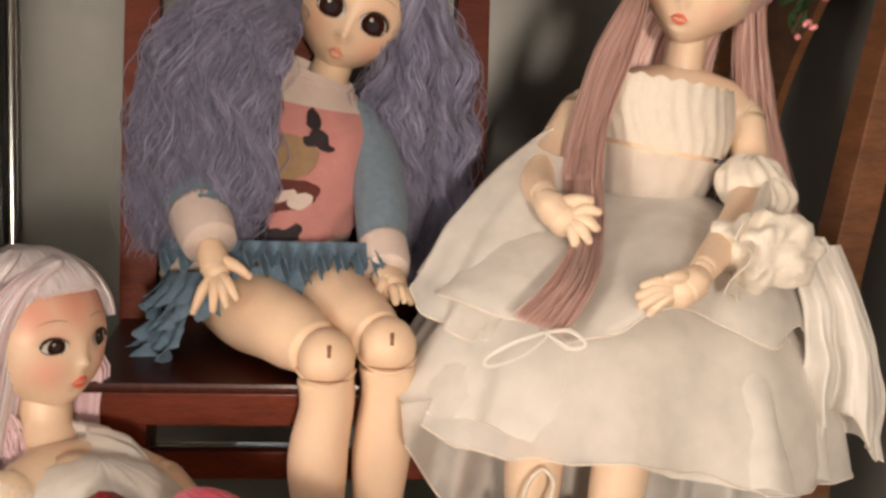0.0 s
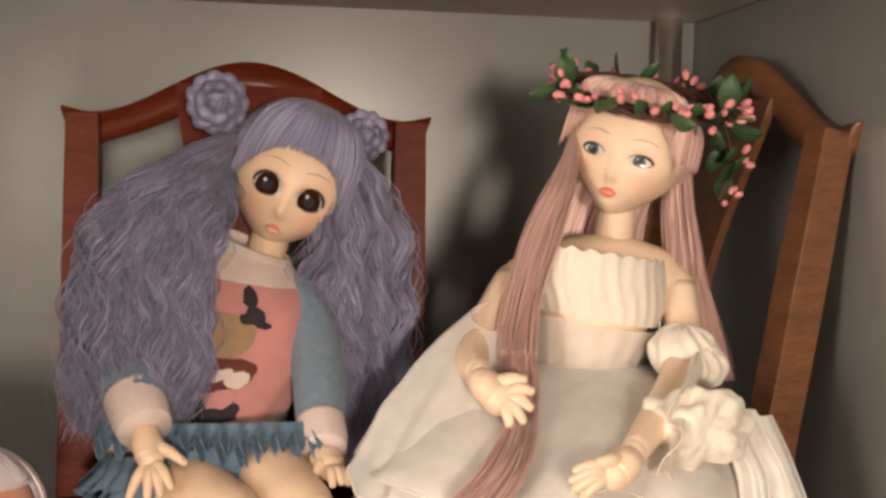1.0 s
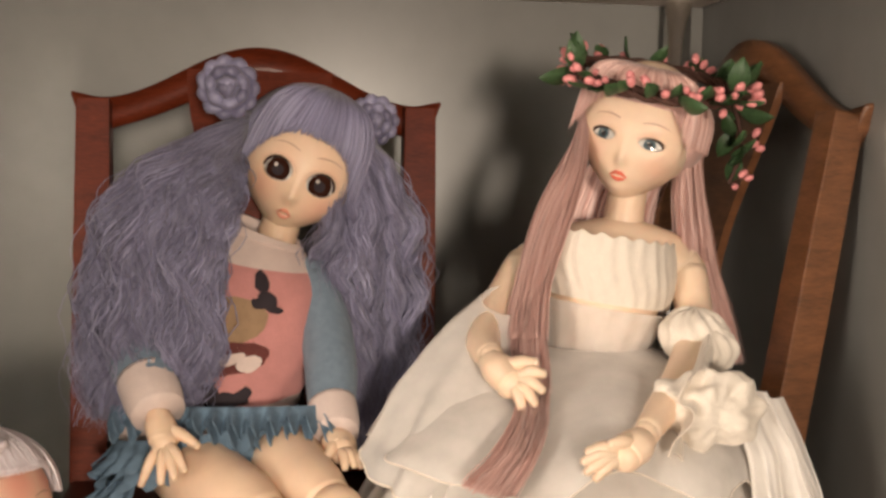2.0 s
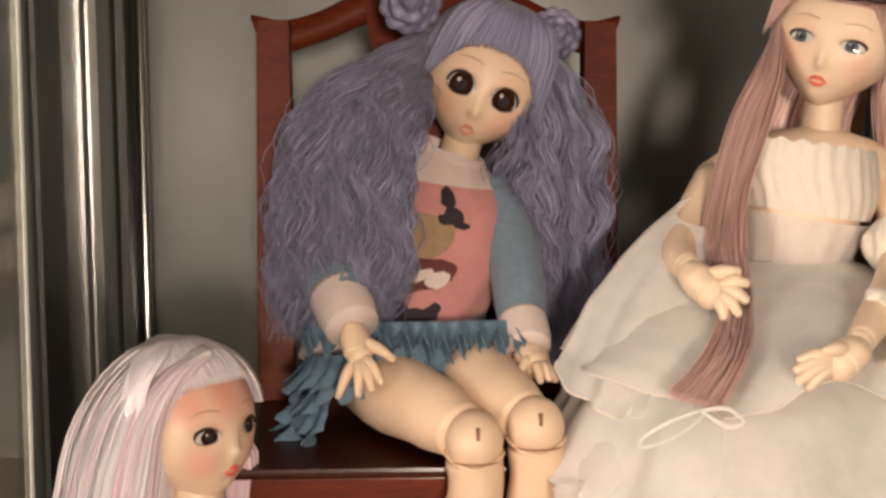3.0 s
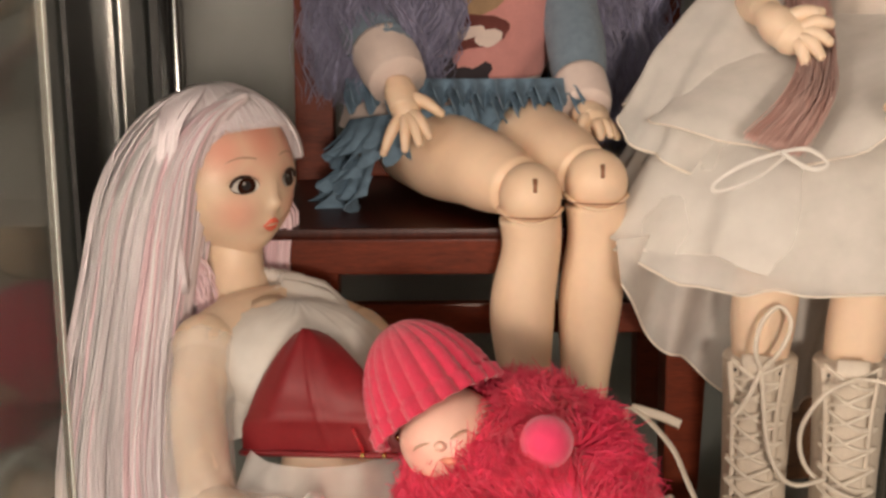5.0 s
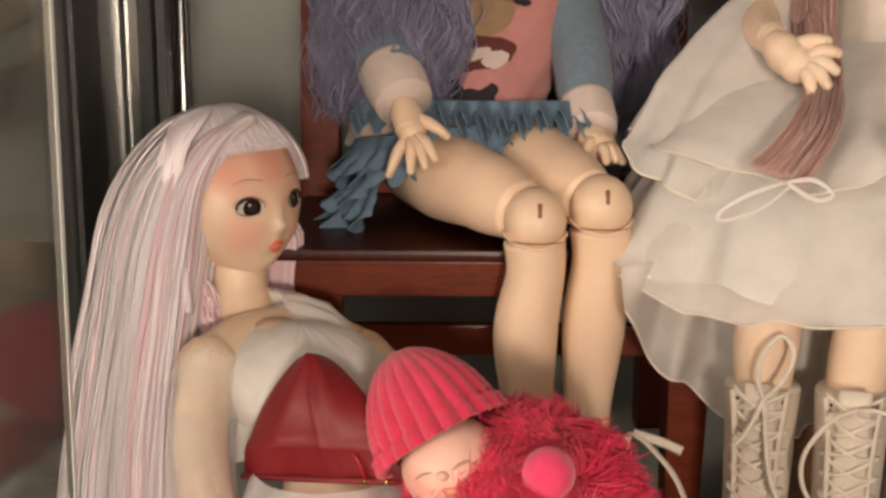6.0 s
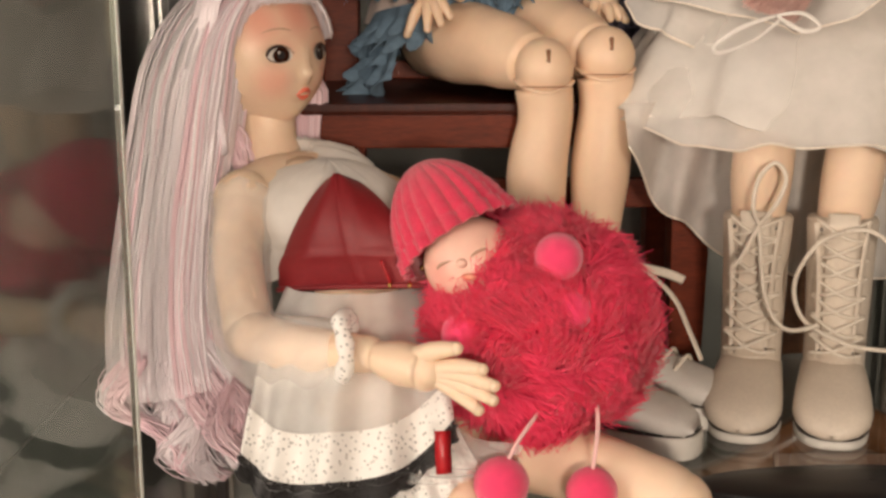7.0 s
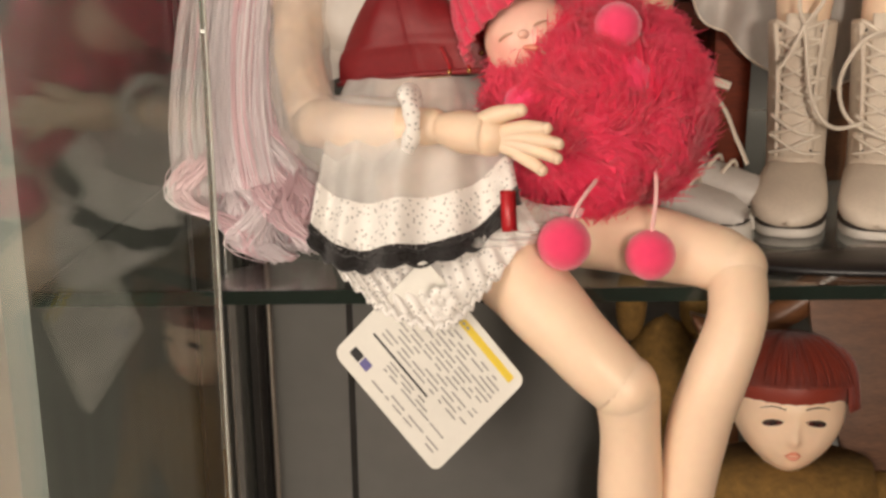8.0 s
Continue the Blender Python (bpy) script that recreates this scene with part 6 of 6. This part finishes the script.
q.ball((0, 0, 0.0030), (0.0024, 0.0024, 0.0036), 0, u=12, v=8)
q.tube([(0, 0, -0.006), (0, 0, 0.0)], 0.0004, 1, seg=5, steps=1)
bud = q.object("bud", [M_BUD, M_TWIG], parent=wreath)


def place(src, where, first):
    o = src if first else new(src.name.split(".")[0], src.data)
    o.parent = wreath
    o.matrix_basis = where
    return o


n = 0
spots = [(wr(2 * math.pi * (i + rng.random()) / 34), 2 * math.pi * i / 34) for i in range(34)] + [(TAIL[1].lerp(TAIL[3], i / 8), rng.random() * 6) for i in range(9)]
for p, a in spots:
    aim = Vector((math.cos(a) * 0.7 + rng.gauss(0, 0.4), math.sin(a) * 0.7 - 0.15 + rng.gauss(0, 0.4), rng.gauss(0.15, 0.5))).normalized()
    m = Matrix.Translation(p) @ aim.to_track_quat("Y", "Z").to_matrix().to_4x4() @ Matrix.Rotation(rng.uniform(-1, 1), 4, "Y") @ Matrix.Scale(rng.uniform(0.9, 1.45), 4)
    place(leaf, m, n == 0)
    n += 1
n = 0
for i in range(22):
    a = 2 * math.pi * (i + 0.5 * rng.random()) / 20
    p = wr(a, 1.06) if i < 20 else TAIL[i - 18] + Vector((0, -0.003, 0))
    for k in range(rng.choice((2, 3, 4))):
        aim = Vector((math.cos(a) + rng.gauss(0, 0.5), math.sin(a) - 0.25 + rng.gauss(0, 0.5), rng.gauss(0.25, 0.6))).normalized()
        m = Matrix.Translation(p + aim * rng.uniform(0.006, 0.011)) @ aim.to_track_quat("Z", "Y").to_matrix().to_4x4() @ Matrix.Scale(rng.uniform(0.8, 1.15), 4)
        place(bud, m, n == 0)
        n += 1

# ---- what stands on the board below ----
chair_c = copy_thing(chair_b, pose(0.186, -0.070, 0.470))
tagged(chair_c, "brown walnut doll chair on the board below the glass")
b = Build()
HM = pose(0.1050, 0.050, 0.8460, -13, 0, -6) @ Matrix.Scale(0.084, 4)
head(b, HM, 0, 2, 3, 4, 5, 5, 6, eye=(0.062, 0.020), iris_r=1.2, gap=0.150, lip_z=-0.33, low=0.98, jaw=0.30, slant=-0.10, lash_w=0.013)
rng = random.Random(3)
b.ball(HM @ Vector((0, 0.06, 0.15)), (0.0395, 0.0405, 0.0300), 1, rot=HM.to_3x3().normalized(), u=28, v=18)
locks(b, 1, 1300, lambda u, w: [HM @ Vector(((0.50 + 0.03 * w) * math.sin(th) * math.cos(6.283 * u), 0.04 + 0.50 * math.sin(th) * math.sin(6.283 * u), 0.10 + 0.44 * math.cos(th))) for th in (0.08, 0.55, 1.05, 1.42 + 0.42 * (math.sin(6.283 * u) > -0.55))], rng, 0.0007, spread=0.0008)
b.tube([(0.107, 0.052, 0.790), (0.107, 0.052, 0.822)], [0.017, 0.015], 0, seg=16)
b.tube([(0.107, 0.050, 0.626), (0.107, 0.050, 0.700), (0.107, 0.046, 0.770), (0.107, 0.046, 0.808)], [0.040, 0.044, 0.064, 0.052], 7, seg=24, flat=0.7, side=(1, 0, 0))
for sx in (-1, 1):
    b.limb([(0.107 + sx * 0.058, 0.04, 0.785), (0.107 + sx * 0.075, 0.02, 0.700), (0.107 + sx * 0.05, -0.03, 0.655)], [0.018, 0.014, 0.010], 7)
    b.limb([(0.107 + sx * 0.022, 0.03, 0.640), (0.107 + sx * 0.022, -0.085, 0.640), (0.107 + sx * 0.022, -0.100, 0.560), (0.107 + sx * 0.022, -0.095, 0.482)], [0.018, 0.016, 0.014, 0.011], 8)
tagged(b.object("doll", [M_SKIN_A, M_GINGER, M_IRIS_D, M_LIP_P, M_BROWNP, M_LASH, M_BLACK, M_GOLDFUR, M_BLACK]), "doll with short copper hair and golden-brown top, sitting on a chair", "doll")


def plush(c, h, mat, label, slim=1.0):
    """A small standing soft toy, nap all over."""
    q = Build()
    x, y, z = c
    fuzz = lambda p: p * (1 + 0.06 * noise.noise(p * 4))
    q.ball((x, y, z + h * 0.30), (h * 0.20, h * 0.18, h * 0.31), 0, u=24, v=16, shape=fuzz)
    q.ball((x, y - h * 0.02, z + h * 0.72), (h * 0.20, h * 0.19, h * 0.19), 0, u=24, v=16, shape=fuzz)
    for sx in (-1, 1):
        q.ball((x + sx * h * 0.14, y, z + h * 0.93), h * 0.07, 0, u=14, v=10)
        q.ball((x + sx * h * 0.20, y - h * 0.04, z + h * 0.42), (h * 0.07, h * 0.07, h * 0.15), 0, u=14, v=10)
        q.ball((x + sx * h * 0.11, y - h * 0.08, z + h * 0.065), (h * 0.09, h * 0.13, h * 0.065), 0, u=14, v=10)
    q.v = [(x + (p[0] - x) * slim, y + (p[1] - y) * slim, p[2]) for p in q.v]
    return tagged(q.object("plush_toy", [mat]), label, "plush toy")


plush((0.0560, 0.230, 0.470), 0.415, M_GOLDFUR, "golden-brown plush toy standing on the board below", 0.42)

# a low black lid that lies on the glass before the boots
b = Build()
rows = []
for k, z in ((1.0, 0.0), (1.0, 0.0022), (0.96, 0.0034), (0.55, 0.0046), (0.02, 0.0050)):
    rows.append([(0.1080 + 0.078 * k * math.cos(2 * math.pi * j / 64), -0.1350 + 0.021 * k * math.sin(2 * math.pi * j / 64), SHELF + z) for j in range(64)])
b.grid(rows, 0, closed=True)
b.cap(0, 64, 0, True)
tagged(b.object("oval_lid", [M_BLACK]), "flat black oval lid lying on the glass before the boots", "lid")
